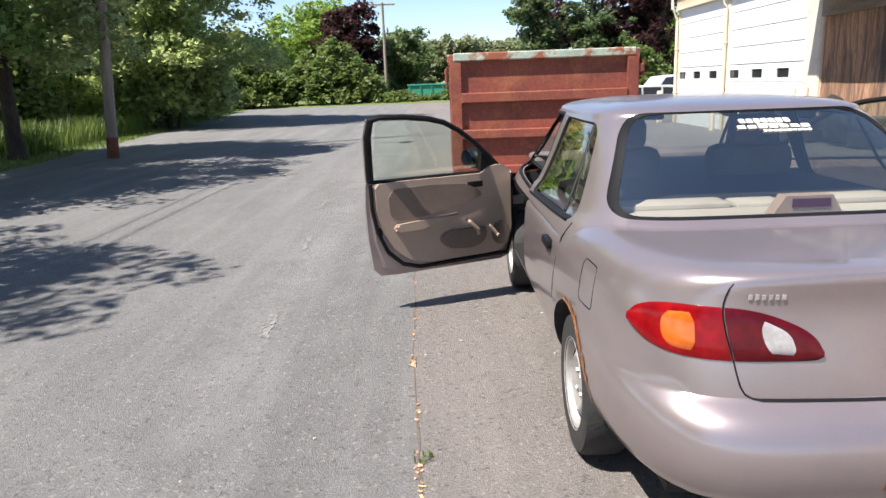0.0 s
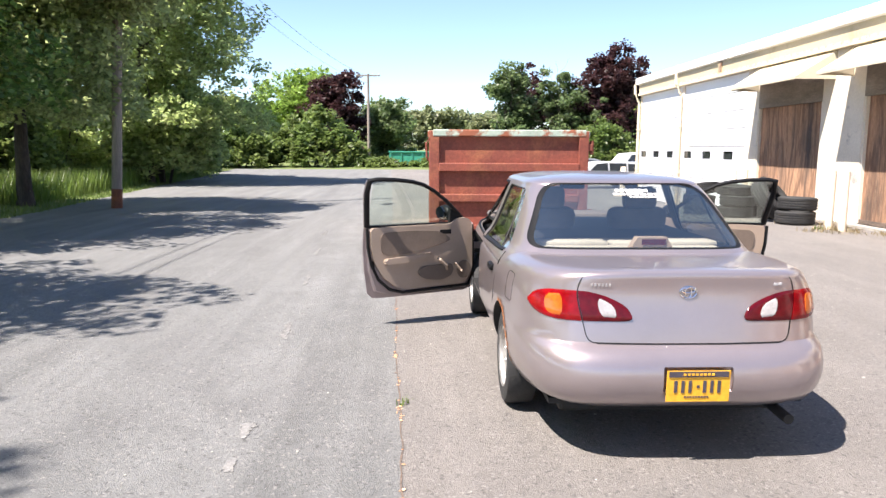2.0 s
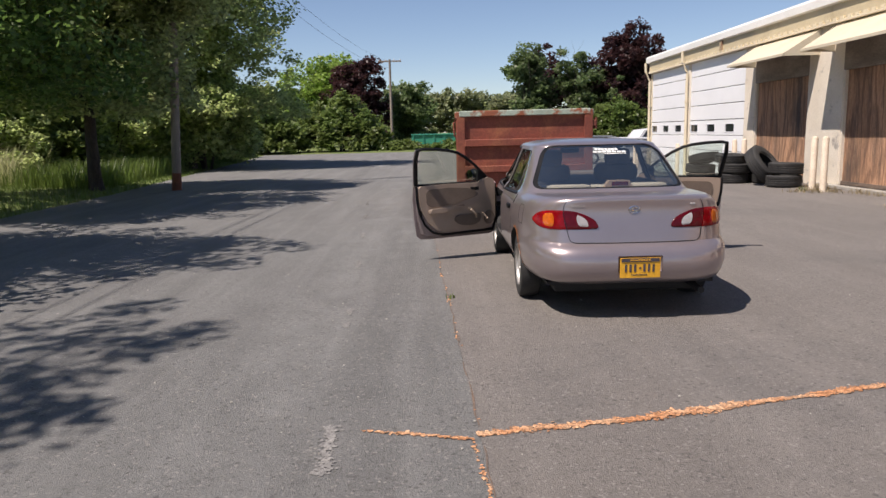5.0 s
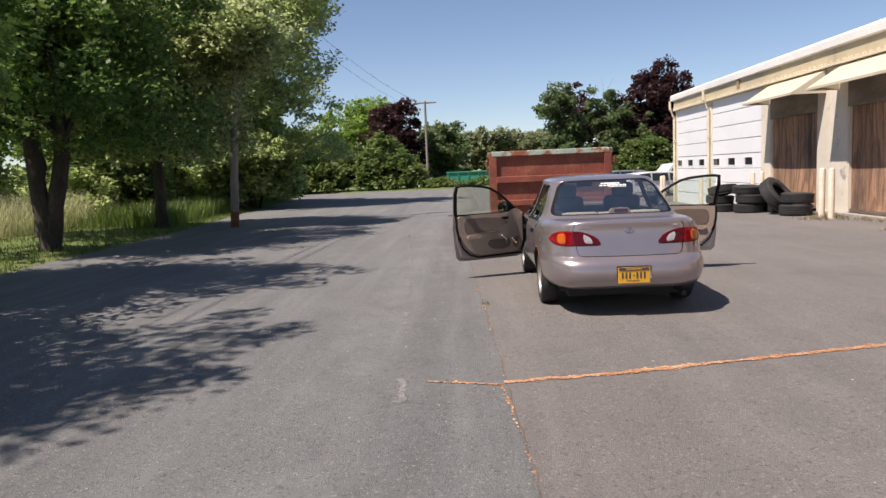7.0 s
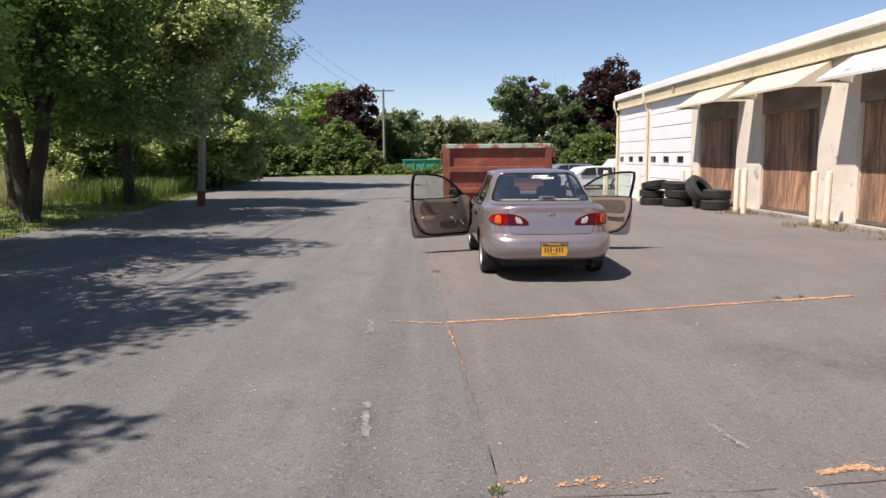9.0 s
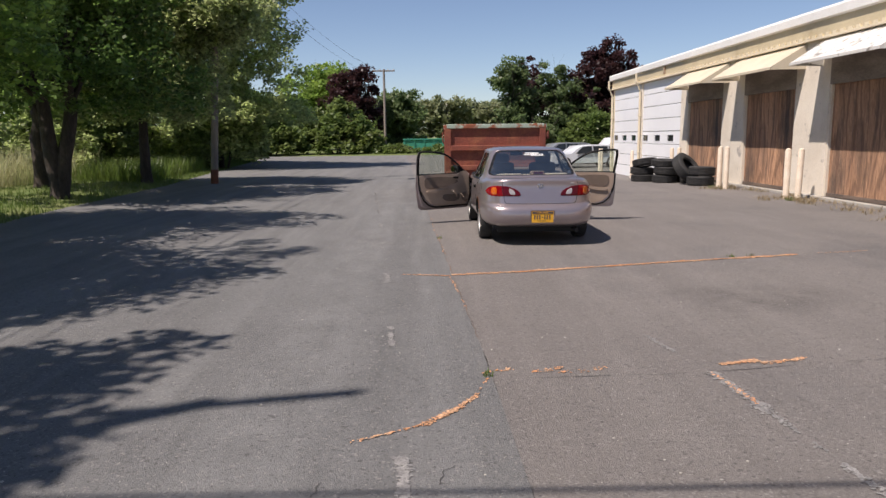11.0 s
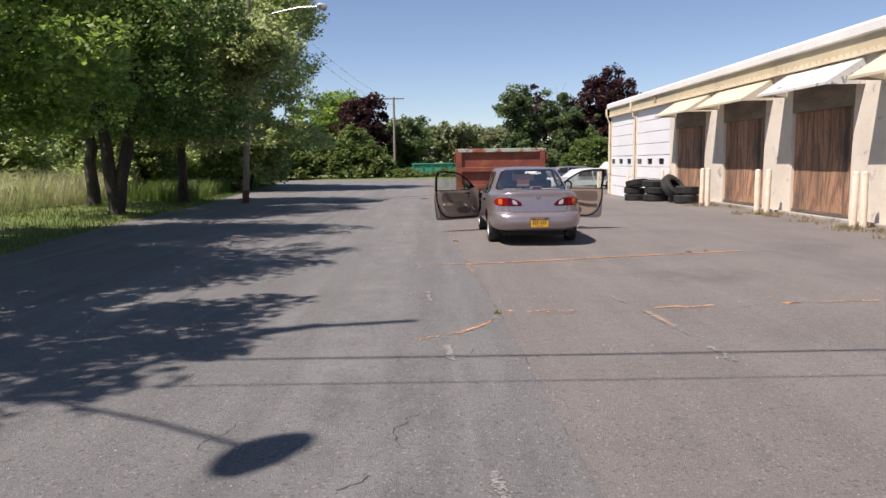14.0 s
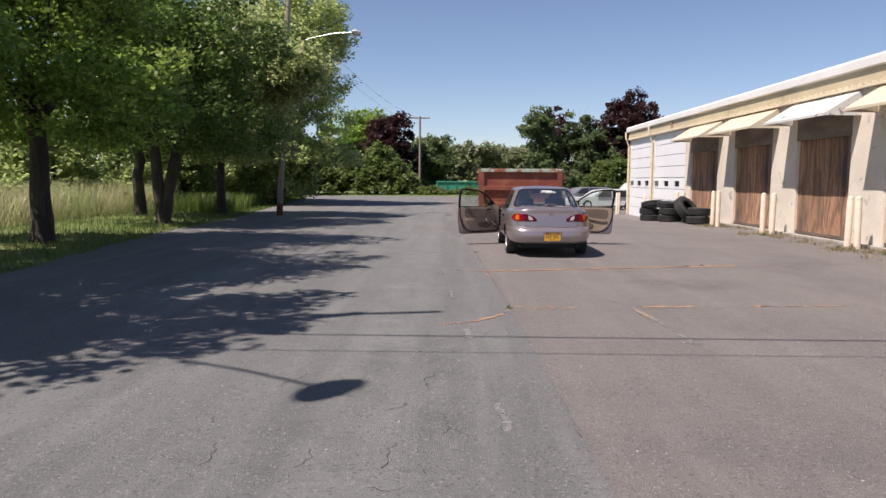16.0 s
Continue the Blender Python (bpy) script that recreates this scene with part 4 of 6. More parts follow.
tree("purple_beech", "tall dark purple tree beyond the workshop", (15.6, 57.0, 0), 11.2, (0.6, 3.3, 18), LEAF_PURPLE, 29, 0.28, 2.2, 0.3, 320, 60, clump_r=0.6)
tree("purple_beech", "dark purple tree among the green ones", (9.3, 62.0, 0), 9.6, (0.8, 2.6, 12), LEAF_PURPLE, 30, 0.22, 2.2, 0.3, 160, 60, clump_r=0.6)
tree("far_tree", "dark green tree beyond the dumpster", (6.6, 57.0, 0), 9.0, (0.6, 2.4, 12), LEAF_DARK, 31, 0.22, 2.0, 0.3, 200, 60, clump_r=0.6)
tree("far_tree", "green tree with an open top beyond the yard", (11.2, 57.0, 0), 8.6, (0.4, 2.6, 12), LEAF_DARK, 32, 0.22, 2.0, 0.3, 200, 60, clump_r=0.6, ragged=0.8)
shrub("bush", "light green bush beyond the parked cars", (12.6, 50.0, 0), 4.4, (6.0, 4.0), LEAF_BUSH, 33, 0.3, 150, 55, clump_r=0.6)
shrub("bush", "dark green bush beyond the yard", (7.6, 53.0, 0), 4.0, (6.0, 4.0), LEAF_DARK, 34, 0.3, 130, 55, clump_r=0.6)


def far_woods():
    """The distant wood beyond the yard, one uneven belt of foliage."""
    rng = np.random.default_rng(77)
    for seed, mat, y0, low, high, x0, x1 in ((1, LEAF_GREY, 95, 5.0, 8.2, -8, 14), (2, LEAF_DARK, 120, 6.0, 9.5, -40, 60), (3, LEAF, 84, 5.0, 9.0, -60, -18), (4, LEAF, 66, 5.0, 8.0, 14, 50)):
        clumps = []
        for k in range(520):
            x = rng.uniform(x0, x1)
            top = low + (high - low) * (0.5 + 0.5 * noise.noise((x * 0.22, seed * 3.1, 0))) + 0.8 * noise.noise((x * 0.9, seed, 4))
            clumps.append((x, y0 + rng.uniform(-4, 4), top * rng.random() ** 0.6, rng.uniform(0.6, 1.3)))
        tagged(leaf_cloud("far_woods", clumps, 40, 0.55, mat, None, seed + 300), "belt of distant green woodland", "woodland", kind="stuff")


far_woods()


def verge():
    rng = np.random.default_rng(11)
    low, tall, reeds = [], [], []
    while len(low) < 26000:
        y = rng.uniform(-6, 46) if rng.random() < 0.85 else rng.uniform(-14, 52)
        x = edge(y) + 0.12 - abs(rng.normal(0, 2.6))
        low.append((x, y, land(x, y) - 0.01))
    while len(tall) < 14000:
        y = rng.uniform(16, 52)
        x = edge(y) - 0.8 - abs(rng.normal(0, 1.6))
        tall.append((x, y, land(x, y) - 0.02))
    while len(reeds) < 42000:
        y, d = rng.uniform(-8, 40), 4.2 + abs(rng.normal(0, 5.0))
        x = edge(y) - d
        reeds.append((x, y, land(x, y) - 0.02))
    blades("mown_grass", "short green grass along the road edge", low, GRASS, 1, (0.05, 0.16), 0.016)
    blades("tall_grass", "tall uncut grass by the road", tall, GRASS, 2, (0.35, 0.9), 0.03, 0.5)
    blades("reeds", "tall dry straw-coloured reeds behind the trees", reeds, REED, 3, (0.4, 1.45), 0.02, 0.9)


verge()
for i, (x, y, h, w) in enumerate([(-19.5, 4.5, 1.8, 3.2), (-20.5, -1.0, 2.0, 3.4), (-19.2, 10.2, 1.9, 3.0), (-16.8, 20.5, 2.6, 3.0), (-16.0, 24.0, 3.0, 3.4), (-17.2, 29.0, 3.4, 4.0), (-19.0, 40.0, 4.5, 5.0), (-25.0, 14.0, 2.4, 6.0), (-24.0, 2.0, 2.2, 6.0)  , (-18.0, 12.5, 1.7, 3.0)]):
    shrub("bush", "wild green shrub growing among the reeds", (x, y, 0.1), h, (w, w * 0.9), LEAF_LIGHT if i % 2 else LEAF_BUSH, 60 + i, 0.2, 90, 55)


for i, (x, y, h, w) in enumerate([(-17.0, 23.0, 7.0, 4.6), (-12.6, 29.5, 6.5, 4.6), (-15.0, 38.5, 7.5, 5.0), (-18.8, 45.5, 8.0, 6.0), (-20.0, 16.5, 6.5, 5.0), (-21.0, 31.0, 9.0, 6.0), (-24.0, 40.0, 10.0, 7.0), (-27.0, 22.0, 9.0, 7.0)]):
    shrub("wild_tree", "dense light green growth on the overgrown roadside", (x, y, 0.05), h, (w, w), LEAF_LIGHT if i % 3 else LEAF_BUSH, 160 + i, 0.24, 200, 65, "tree", 0.7)
# ---- poles, lamps and cables ----
def street_pole(at, top, lamp, label, arm_z=7.0, lean=0.0):
    p = thing("utility_pole", label, "utility pole", pose(*at, 0, lean, 0))
    part("shaft", tube(bmesh.new(), [(0, 0, -0.2), (0, 0, 0.5), (0, 0, top * 0.5), (0, 0, top)], [0.135, 0.130, 0.112, 0.092], 14), POLE_WOOD, p, smooth=True)
    part("foot", tube(bmesh.new(), [(0, 0, -0.1), (0, 0, 0.45)], [0.142, 0.134], 14), RUST_BASE, p, "rust-red stained foot", smooth=True)
    if lamp:
        dx, dy, dz = lamp
        n = Vector((dx, dy, 0)).normalized()
        pts = [n * 0.1 + Vector((0, 0, arm_z)), Vector((dx * 0.35, dy * 0.35, arm_z + dz * 0.6)), Vector((dx * 0.7, dy * 0.7, arm_z + dz * 0.95)), Vector((dx * 0.94, dy * 0.94, arm_z + dz))]
        part("lamp_arm", tube(bmesh.new(), pts, 0.024, 8), STEEL, p, smooth=True)
        bm = bmesh.new()
        bmesh.ops.create_uvsphere(bm, u_segments=20, v_segments=12, radius=0.5)
        for v in bm.verts:
            v.co = Vector((v.co.x * (0.38 if v.co.x > 0 else 0.36), v.co.y * 0.66 * (1.0 + 0.5 * v.co.x), v.co.z * (0.22 if v.co.z > 0 else 0.24)))
        turn = Matrix.Translation((dx, dy, arm_z + dz)) @ Matrix.Rotation(math.atan2(dy, dx), 4, "Z")
        bmesh.ops.transform(bm, matrix=turn, verts=bm.verts[:])
        head = part("lamp_head", bm, LAMP_SHELL, p, "pale grey cobra-head street lamp", smooth=True)
        bm = bmesh.new()
        bmesh.ops.create_uvsphere(bm, u_segments=16, v_segments=8, radius=0.12)
        bmesh.ops.transform(bm, matrix=turn @ Matrix.Translation((0.08, 0, -0.07)) @ Matrix.Diagonal((1.2, 0.8, 0.45, 1)), verts=bm.verts[:])
        part("lens", bm, CONCRETE, head, smooth=True)
    return p


def crossarm(p, z, length, turn=0.0):
    m = Matrix.Rotation(turn, 4, "Z")
    bar = part("crossarm", boxed(-length / 2, length / 2, -0.05, 0.05, z - 0.06, z + 0.06, 0.01, m), POLE_WOOD, p)
    for k in (-1, -0.4, 0.4, 1):
        part("insulator", lathe(bmesh.new(), [(0, 0), (0.03, 0), (0.045, 0.05), (0.03, 0.1), (0, 0.11)], m @ Matrix.Translation((k * length * 0.46, 0, z + 0.06)), 10, False), LAMP_SHELL, bar, smooth=True)


def cable(label, a, b, sag, r=0.012):
    a, b = Vector(a), Vector(b)
    pts = [a.lerp(b, i / 16) - Vector((0, 0, 4 * sag * (i / 16) * (1 - i / 16))) for i in range(17)]
    c = thing("overhead_cable", label, "cable")
    part("wire", tube(bmesh.new(), pts, r, 6), CABLE, c, smooth=True)


near_pole = street_pole((-9.22, 15.75, 0.06), 12.6, (2.92, -0.7, 0.61), "weathered wooden utility pole with a street lamp arm", 6.88, 3.3)
crossarm(near_pole, 12.2, 2.0)
far_pole = street_pole((-5.25, 58.2, 0), 7.85, None, "weathered wooden utility pole at the end of the road")
crossarm(far_pole, 7.7, 2.0)
lamp_pole = street_pole((-9.08, -9.71, 0), 12.0, (2.37, -1.62, 0.75), "wooden utility pole with a crossarm and a street lamp", 6.85)
crossarm(lamp_pole, 11.8, 2.1, radians(11))
cable("black overhead cable from the pole to the workshop", (-9.08, -9.71, 8.4), (7.8, -8.5, 4.5), 0.25, 0.02)
cable("thin black overhead cable from the pole to the workshop", (-9.08, -9.71, 6.3), (7.8, -9.2, 4.5), 0.2, 0.009)
for z in (8.5, 7.9):
    cable("black overhead cable along the road", (-9.08, -9.71, z), (-9.22 + z * 0.058, 15.75, z), 0.35)
    cable("black overhead cable along the road", (-9.22 + z * 0.058, 15.75, z), (-5.25, 58.2, z - 0.8), 0.8, 0.007)

# ---- scrap tyres ----
def scrap_tyre(at, outer=0.52, width=0.27, label="worn black truck tyre in a pile"):
    """A tyre with grooved tread, rounded shoulders, bead and hollow inside."""
    t = thing("scrap_tyre", label, "tyre", at, "pile of old tyres")
    h, r = width / 2, outer
    prof = [(r * 0.56, -h * 0.62), (r * 0.62, -h * 0.92), (r * 0.80, -h), (r * 0.93, -h * 0.9), (r * 0.985, -h * 0.72), (r, -h * 0.55)]
    for k in range(4):
        z = -h * 0.55 + k * h * 0.37
        prof += [(r, z + 0.01), (r - 0.014, z + 0.014), (r - 0.014, z + 0.03), (r, z + 0.034)]
    prof += [(r, h * 0.55), (r * 0.985, h * 0.72), (r * 0.93, h * 0.9), (r * 0.80, h), (r * 0.62, h * 0.92), (r * 0.56, h * 0.62), (r * 0.60, h * 0.5), (r * 0.90, h * 0.5), (r * 0.92, 0), (r * 0.90, -h * 0.5), (r * 0.60, -h * 0.5)]
    part("carcass", lathe(bmesh.new(), prof, Matrix(), 40), RUBBER, t, smooth=True)
    return t


for x, y, z, tilt, turn, r, w in [(6.10, 15.00, 0.13, 0, 0, 0.42, 0.26), (6.07, 15.03, 0.385, 3, 40, 0.41, 0.25), (6.12, 14.94, 0.665, 13, 200, 0.42, 0.25), (6.45, 13.75, 0.135, 0, 10, 0.42, 0.27), (6.48, 13.70, 0.405, 2, 70, 0.41, 0.26),
                                  (6.42, 13.80, 0.665, 4, 0, 0.41, 0.24), (7.02, 14.35, 0.135, 0, 20, 0.43, 0.27), (7.00, 14.30, 0.41, 2, 90, 0.42, 0.26), (7.25, 13.30, 0.135, 0, 0, 0.42, 0.27), (7.22, 13.34, 0.405, 0, 60, 0.42, 0.26),
                                  (6.93, 11.85, 0.15, 0, 30, 0.41, 0.29), (6.97, 11.86, 0.45, 2, 120, 0.40, 0.29)]:
    scrap_tyre(pose(x, y, z + dip(x, y), tilt, 0, turn), r, w)
scrap_tyre(pose(6.78, 12.62, 0.50 + dip(6.78, 12.62), 52, 0, 42), 0.54, 0.34, "large worn black tyre leaning on the pile")


# ---- weeds along the foot of the wall ----
def weeds():
    rng = np.random.default_rng(31)
    spots = []
    for k in range(70):
        y = rng.uniform(-2, 12.5)
        x = WALL - 0.2 - abs(rng.normal(0, 0.45))
        if rng.random() < 0.5:
            x, y = 6.95 + rng.normal(0, 0.3), 6.7 + 4.25 * int(rng.integers(-1, 2)) + rng.normal(-0.2, 0.5)
        for j in range(28):
            spots.append((x + rng.normal(0, 0.10), y + rng.normal(0, 0.14), 0.0))
    blades("weeds", "dry straw and green weeds along the wall", [s for s in spots if s[0] < WALL - 0.02], STRAW, 8, (0.03, 0.13), 0.014, 1.4)
    green = [(x + rng.normal(0, 0.05), y + rng.normal(0, 0.05), 0) for x, y in ((6.9, 2.3), (7.1, 2.1), (7.0, 6.5), (6.8, 10.7), (7.3, 1.2)) for j in range(26)]
    blades("weeds", "small green weeds in cracks and by the posts", green, GRASS, 9, (0.03, 0.13), 0.014, 0.7)
    tufts = [(x + rng.normal(0, 0.025), y + rng.normal(0, 0.03), 0) for x, y in ((-1.46, 0.95), (2.6, -1.08), (2.3, -1.12), (-1.3, -5.6)) for j in range(16)]
    blades("weeds", "tiny green weeds in the cracks of the paving", tufts, GRASS, 10, (0.015, 0.06), 0.008, 1.2)


weeds()


# ---- vehicles beyond the yard ----
def far_car(name, label, at, profile, mat, width, windows, wheels, wheel_r=0.36):
    """A vehicle from its side outline, with inset side windows, bumpers and wheels."""
    c = thing(name, label, "car", at)
    bm = bmesh.new()
    cols = []
    for s in (-1, -0.92, 0.92, 1):
        inset = 0.0 if abs(s) < 1 else 0.03
        cols.append([bm.verts.new((s * width / 2 * (1.0 if z < 1.05 else 1 - 0.22 * (z - 1.05)), y, z + (inset * 0.3 if z < 1.0 else -inset))) for y, z in profile])
    for a, b in zip(cols, cols[1:]):
        for k in range(len(a)):
            bm.faces.new((a[k], a[(k + 1) % len(a)], b[(k + 1) % len(b)], b[k]))
    bm.faces.new(cols[0])
    bm.faces.new(cols[-1])
    body = part("body", bm, mat, c, smooth=True)
    for s in (-1, 1):
        for win in windows:
            q = bmesh.new()
            lo = [q.verts.new((s * (width / 2 * (1 - 0.22 * (z - 1.05)) - 0.01), y, z)) for y, z in win]
            hi = [q.verts.new((s * (width / 2 * (1 - 0.22 * (z - 1.05)) + 0.006), y, z)) for y, z in win]
            q.faces.new(lo)
            q.faces.new(hi)
            for k in range(len(lo)):
                q.faces.new((lo[k], lo[(k + 1) % len(lo)], hi[(k + 1) % len(lo)], hi[k]))
            part("side_window", q, WINDOW, c, "dark side window")
        for y in wheels:
            m = pose(s * (width / 2 - 0.10), y, wheel_r, 0, 90 * s, 0)
            w = part("wheel", lathe(bmesh.new(), [(0.2, -0.1), (wheel_r - 0.03, -0.1), (wheel_r, -0.06), (wheel_r, 0.06), (wheel_r - 0.03, 0.11), (0.2, 0.11)], m, 28), RUBBER, c, smooth=True)
            part("rim", lathe(bmesh.new(), [(0, 0.06), (0.08, 0.09), (0.19, 0.07), (0.21, 0.105), (0.21, -0.05), (0, -0.05)], m, 24, False), STEEL, w, smooth=True)
        part("head_lamp", boxed(s * (width / 2 - 0.32), s * (width / 2 - 0.06), profile[0][0] - 0.012, profile[0][0] + 0.05, 0.78, 0.90, 0.02), CLEAR_LENS_FAR, c)
    return c


CAR_WHITE = material("white_car_paint", (0.78, 0.79, 0.80), (0.74, 0.75, 0.76), scale=1.0, rough=0.25, bump=0, coat=0.5)
CAR_SILVER = material("silver_car_paint", (0.42, 0.43, 0.44), (0.38, 0.39, 0.40), scale=1.0, rough=0.3, metal=0.5, bump=0, coat=0.5)
CLEAR_LENS_FAR = material("pale_lamp", (0.6, 0.6, 0.6), rough=0.2, bump=0)
SUV = [(-2.3, 0.35), (-2.35, 0.75), (-2.25, 1.0), (-1.15, 1.08), (-0.55, 1.68), (0.2, 1.78), (1.8, 1.76), (2.2, 1.62), (2.35, 1.05), (2.35, 0.40)]
SUV_WIN = [[(-0.85, 1.10), (-0.42, 1.60), (0.15, 1.64), (0.15, 1.10)], [(0.25, 1.10), (0.25, 1.64), (1.15, 1.62), (1.15, 1.10)], [(1.25, 1.10), (1.25, 1.61), (1.85, 1.56), (2.05, 1.12)]]
PICKUP = [(-2.7, 0.45), (-2.75, 0.9), (-2.6, 1.08), (-1.2, 1.14), (-0.7, 1.72), (0.0, 1.80), (0.75, 1.76), (0.95, 1.14), (2.7, 1.12), (2.75, 0.5)]
PICKUP_WIN = [[(-0.95, 1.16), (-0.55, 1.65), (0.0, 1.70), (0.0, 1.16)], [(0.1, 1.16), (0.1, 1.70), (0.62, 1.68), (0.75, 1.16)]]
LOW = [(y, z * 0.76) for y, z in SUV]
LOW_WIN = [[(y, 0.81 + (z - 1.05) * 0.78) for y, z in w] for w in SUV_WIN]
far_car("parked_car", "white crossover parked beyond the yard", pose(8.0, 33.0, -0.33, 0, 0, -80), LOW, CAR_WHITE, 1.8, LOW_WIN, (-1.45, 1.4), 0.33)
far_car("parked_pickup", "white pickup truck parked by the workshop corner", pose(11.6, 38.5, -0.33, 0, 0, -82), PICKUP, CAR_WHITE, 1.9, PICKUP_WIN, (-1.75, 1.65), 0.38)
far_car("parked_suv", "silver vehicle parked behind the white ones", pose(8.6, 44.0, -0.3, 0, 0, -78), LOW, CAR_SILVER, 1.85, LOW_WIN, (-1.45, 1.4), 0.33)


# ---- green container at the end of the road ----
def green_container():
    g = thing("green_container", "long green steel container behind the bushes", "container", pose(1.35, 63.0, -0.12, 0, 0, 0))
    wall = part("wall", boxed(-5.0, 5.0, -1.1, 1.1, 0.25, 1.40, 0.02), GREEN_STEEL, g)
    for k in range(11):
        part("rib", boxed(-4.9 + k * 0.97, -4.8 + k * 0.97, -1.18, -1.1, 0.3, 1.36), GREEN_STEEL, wall)
    part("top_rail", boxed(-5.05, 5.05, -1.2, 1.2, 1.40, 1.52, 0.02), GREEN_STEEL, g)
    for x in (-4, 4):
        part("skid", boxed(x - 0.1, x + 0.1, -1.0, 1.0, 0.0, 0.25), GREEN_STEEL, g)


green_container()
for x, y in ((-4.2, 58.6), (-3.3, 59.2)):
    tagged(part("boulder", (lambda b: (bmesh.ops.create_icosphere(b, subdivisions=3, radius=0.5, matrix=Matrix.Translation((x, y, 0.3)) @ Matrix.Diagonal((1.2, 0.8, 0.9, 1))), b)[1])(bmesh.new()), CONCRETE, None, smooth=True), "pale boulder at the end of the road", "boulder")

# ---- the parked sedan ----
def dull(m, amount):
    """Less mirror-like shine than bare plastic."""
    m.node_tree.nodes["Principled BSDF"].inputs["Specular IOR Level"].default_value = amount
    return m


PAINT = material("mauve_silver_paint", (0.365, 0.308, 0.315), (0.335, 0.283, 0.29), scale=1.5, fine=300.0, grain=0.06, rough=0.28, metal=0.65, bump=0.02, coat=0.6, stain=(0.34, 0.28, 0.27), stain_scale=2.2, stain_spread=(0.62, 0.8))
BLACK_TRIM = dull(material("black_rubber_trim", (0.008, 0.008, 0.009), rough=0.5, bump=0.05), 0.2)
TAN = material("tan_vinyl", (0.335, 0.252, 0.196), (0.295, 0.222, 0.172), scale=3.0, fine=120.0, grain=0.1, rough=0.6, bump=0.15)
TAN_DARK = material("brown_cloth", (0.155, 0.114, 0.090), (0.13, 0.096, 0.076), scale=3.0, fine=160.0, grain=0.2, rough=0.9, bump=0.2)
CREAM_CLOTH = material("cream_cloth", (0.44, 0.41, 0.36), (0.38, 0.35, 0.30), scale=3.0, fine=120.0, grain=0.12, rough=0.9, bump=0.2)
SEAT = material("dark_taupe_cloth", (0.15, 0.13, 0.12), (0.11, 0.095, 0.09), scale=3.0, fine=150.0, grain=0.2, rough=0.9, bump=0.2)
GLASS = glass("tinted_glass", (0.90, 0.96, 0.93), clear=0.96)
# warm gloss tint and raised mirror share imitate a milky grey sky veil
GLASS_DARK = glass("smoked_glass", (0.82, 0.84, 0.78), clear=0.96, least=0.30, gloss_tint=(1.0, 0.96, 0.86))
RED = dull(material("red_lens", (0.23, 0.003, 0.006), (0.16, 0.002, 0.004), scale=14.0, rough=0.15, bump=0, coat=0.12), 0.25)
RED_DARK = dull(material("dark_red_lens", (0.095, 0.003, 0.007), (0.065, 0.002, 0.005), scale=14.0, rough=0.15, bump=0, coat=0.10), 0.25)
AMBER = material("amber_lens", (0.50, 0.110, 0.013), (0.40, 0.080, 0.009), scale=9.0, rough=0.15, bump=0, coat=0.5)
CLEAR_LENS = material("white_lens", (0.40, 0.38, 0.38), (0.34, 0.32, 0.32), scale=30.0, rough=0.2, bump=0, coat=0.4)
CHROME = material("chrome", (0.75, 0.75, 0.76), rough=0.12, metal=1.0, bump=0)
MIRROR = material("mirror_glass", (0.30, 0.31, 0.33), rough=0.08, metal=1.0, bump=0)
PLATE_YELLOW = material("plate_yellow", (0.85, 0.44, 0.035), (0.78, 0.39, 0.03), scale=8.0, rough=0.4, bump=0)
PLATE_BLUE = material("plate_blue", (0.07, 0.06, 0.075), rough=0.5, bump=0)
STEEL_WHEEL = material("silver_steel_wheel", (0.52, 0.50, 0.48), (0.42, 0.40, 0.38), scale=8.0, rough=0.45, metal=0.5, bump=0.05, stain=(0.25, 0.18, 0.13), stain_scale=5.0, stain_spread=(0.58, 0.75))
RUST = material("rust_patch", (0.33, 0.13, 0.045), (0.22, 0.075, 0.03), scale=14.0, fine=80.0, grain=0.4, rough=0.95, bump=0.5)
STICKER = material("white_sticker", (0.80, 0.80, 0.80), rough=0.5, bump=0)

HALF = 2.21
FR = [0, 0.12, 0.24, 0.36, 0.48, 0.58, 0.66, 0.73, 0.79, 0.84, 0.88, 0.915, 0.945, 0.965, 0.98]
SIDE = [0.10, 0.22, 0.36, 0.50, 0.66, 0.82]
# height, rear end, front end, half width
LEVELS = [(0.268, 0.22, 4.18, 0.714), (0.288, 0.10, 4.28, 0.780), (0.322, 0.035, 4.36, 0.816), (0.37, 0.004, 4.40, 0.838), (0.44, -0.012, 4.42, 0.855), (0.50, -0.006, 4.42, 0.862), (0.535, 0.006, 4.41, 0.864),
          (0.565, 0.026, 4.40, 0.864), (0.588, 0.052, 4.38, 0.863), (0.604, 0.084, 4.36, 0.862), (0.618, 0.105, 4.36, 0.862), (0.66, 0.112, 4.33, 0.862), (0.74, 0.130, 4.28, 0.858), (0.80, 0.143, 4.22, 0.853), (0.845, 0.150, 4.16, 0.845), (0.88, 0.153, 4.10, 0.832),
          (0.905, 0.151, 4.02, 0.817), (0.925, 0.148, 3.98, 0.798), (0.940, 0.147, 3.90, 0.775), (0.951, 0.153, 3.87, 0.749), (0.958, 0.170, 3.85, 0.722), (0.9612, 0.20, 3.83, 0.696), (0.962, 0.27, 3.80, 0.663)]


def level(z):
    zs = [l[0] for l in LEVELS]
    return [float(np.interp(z, zs, [l[k] for l in LEVELS])) for k in (1, 2, 3)]


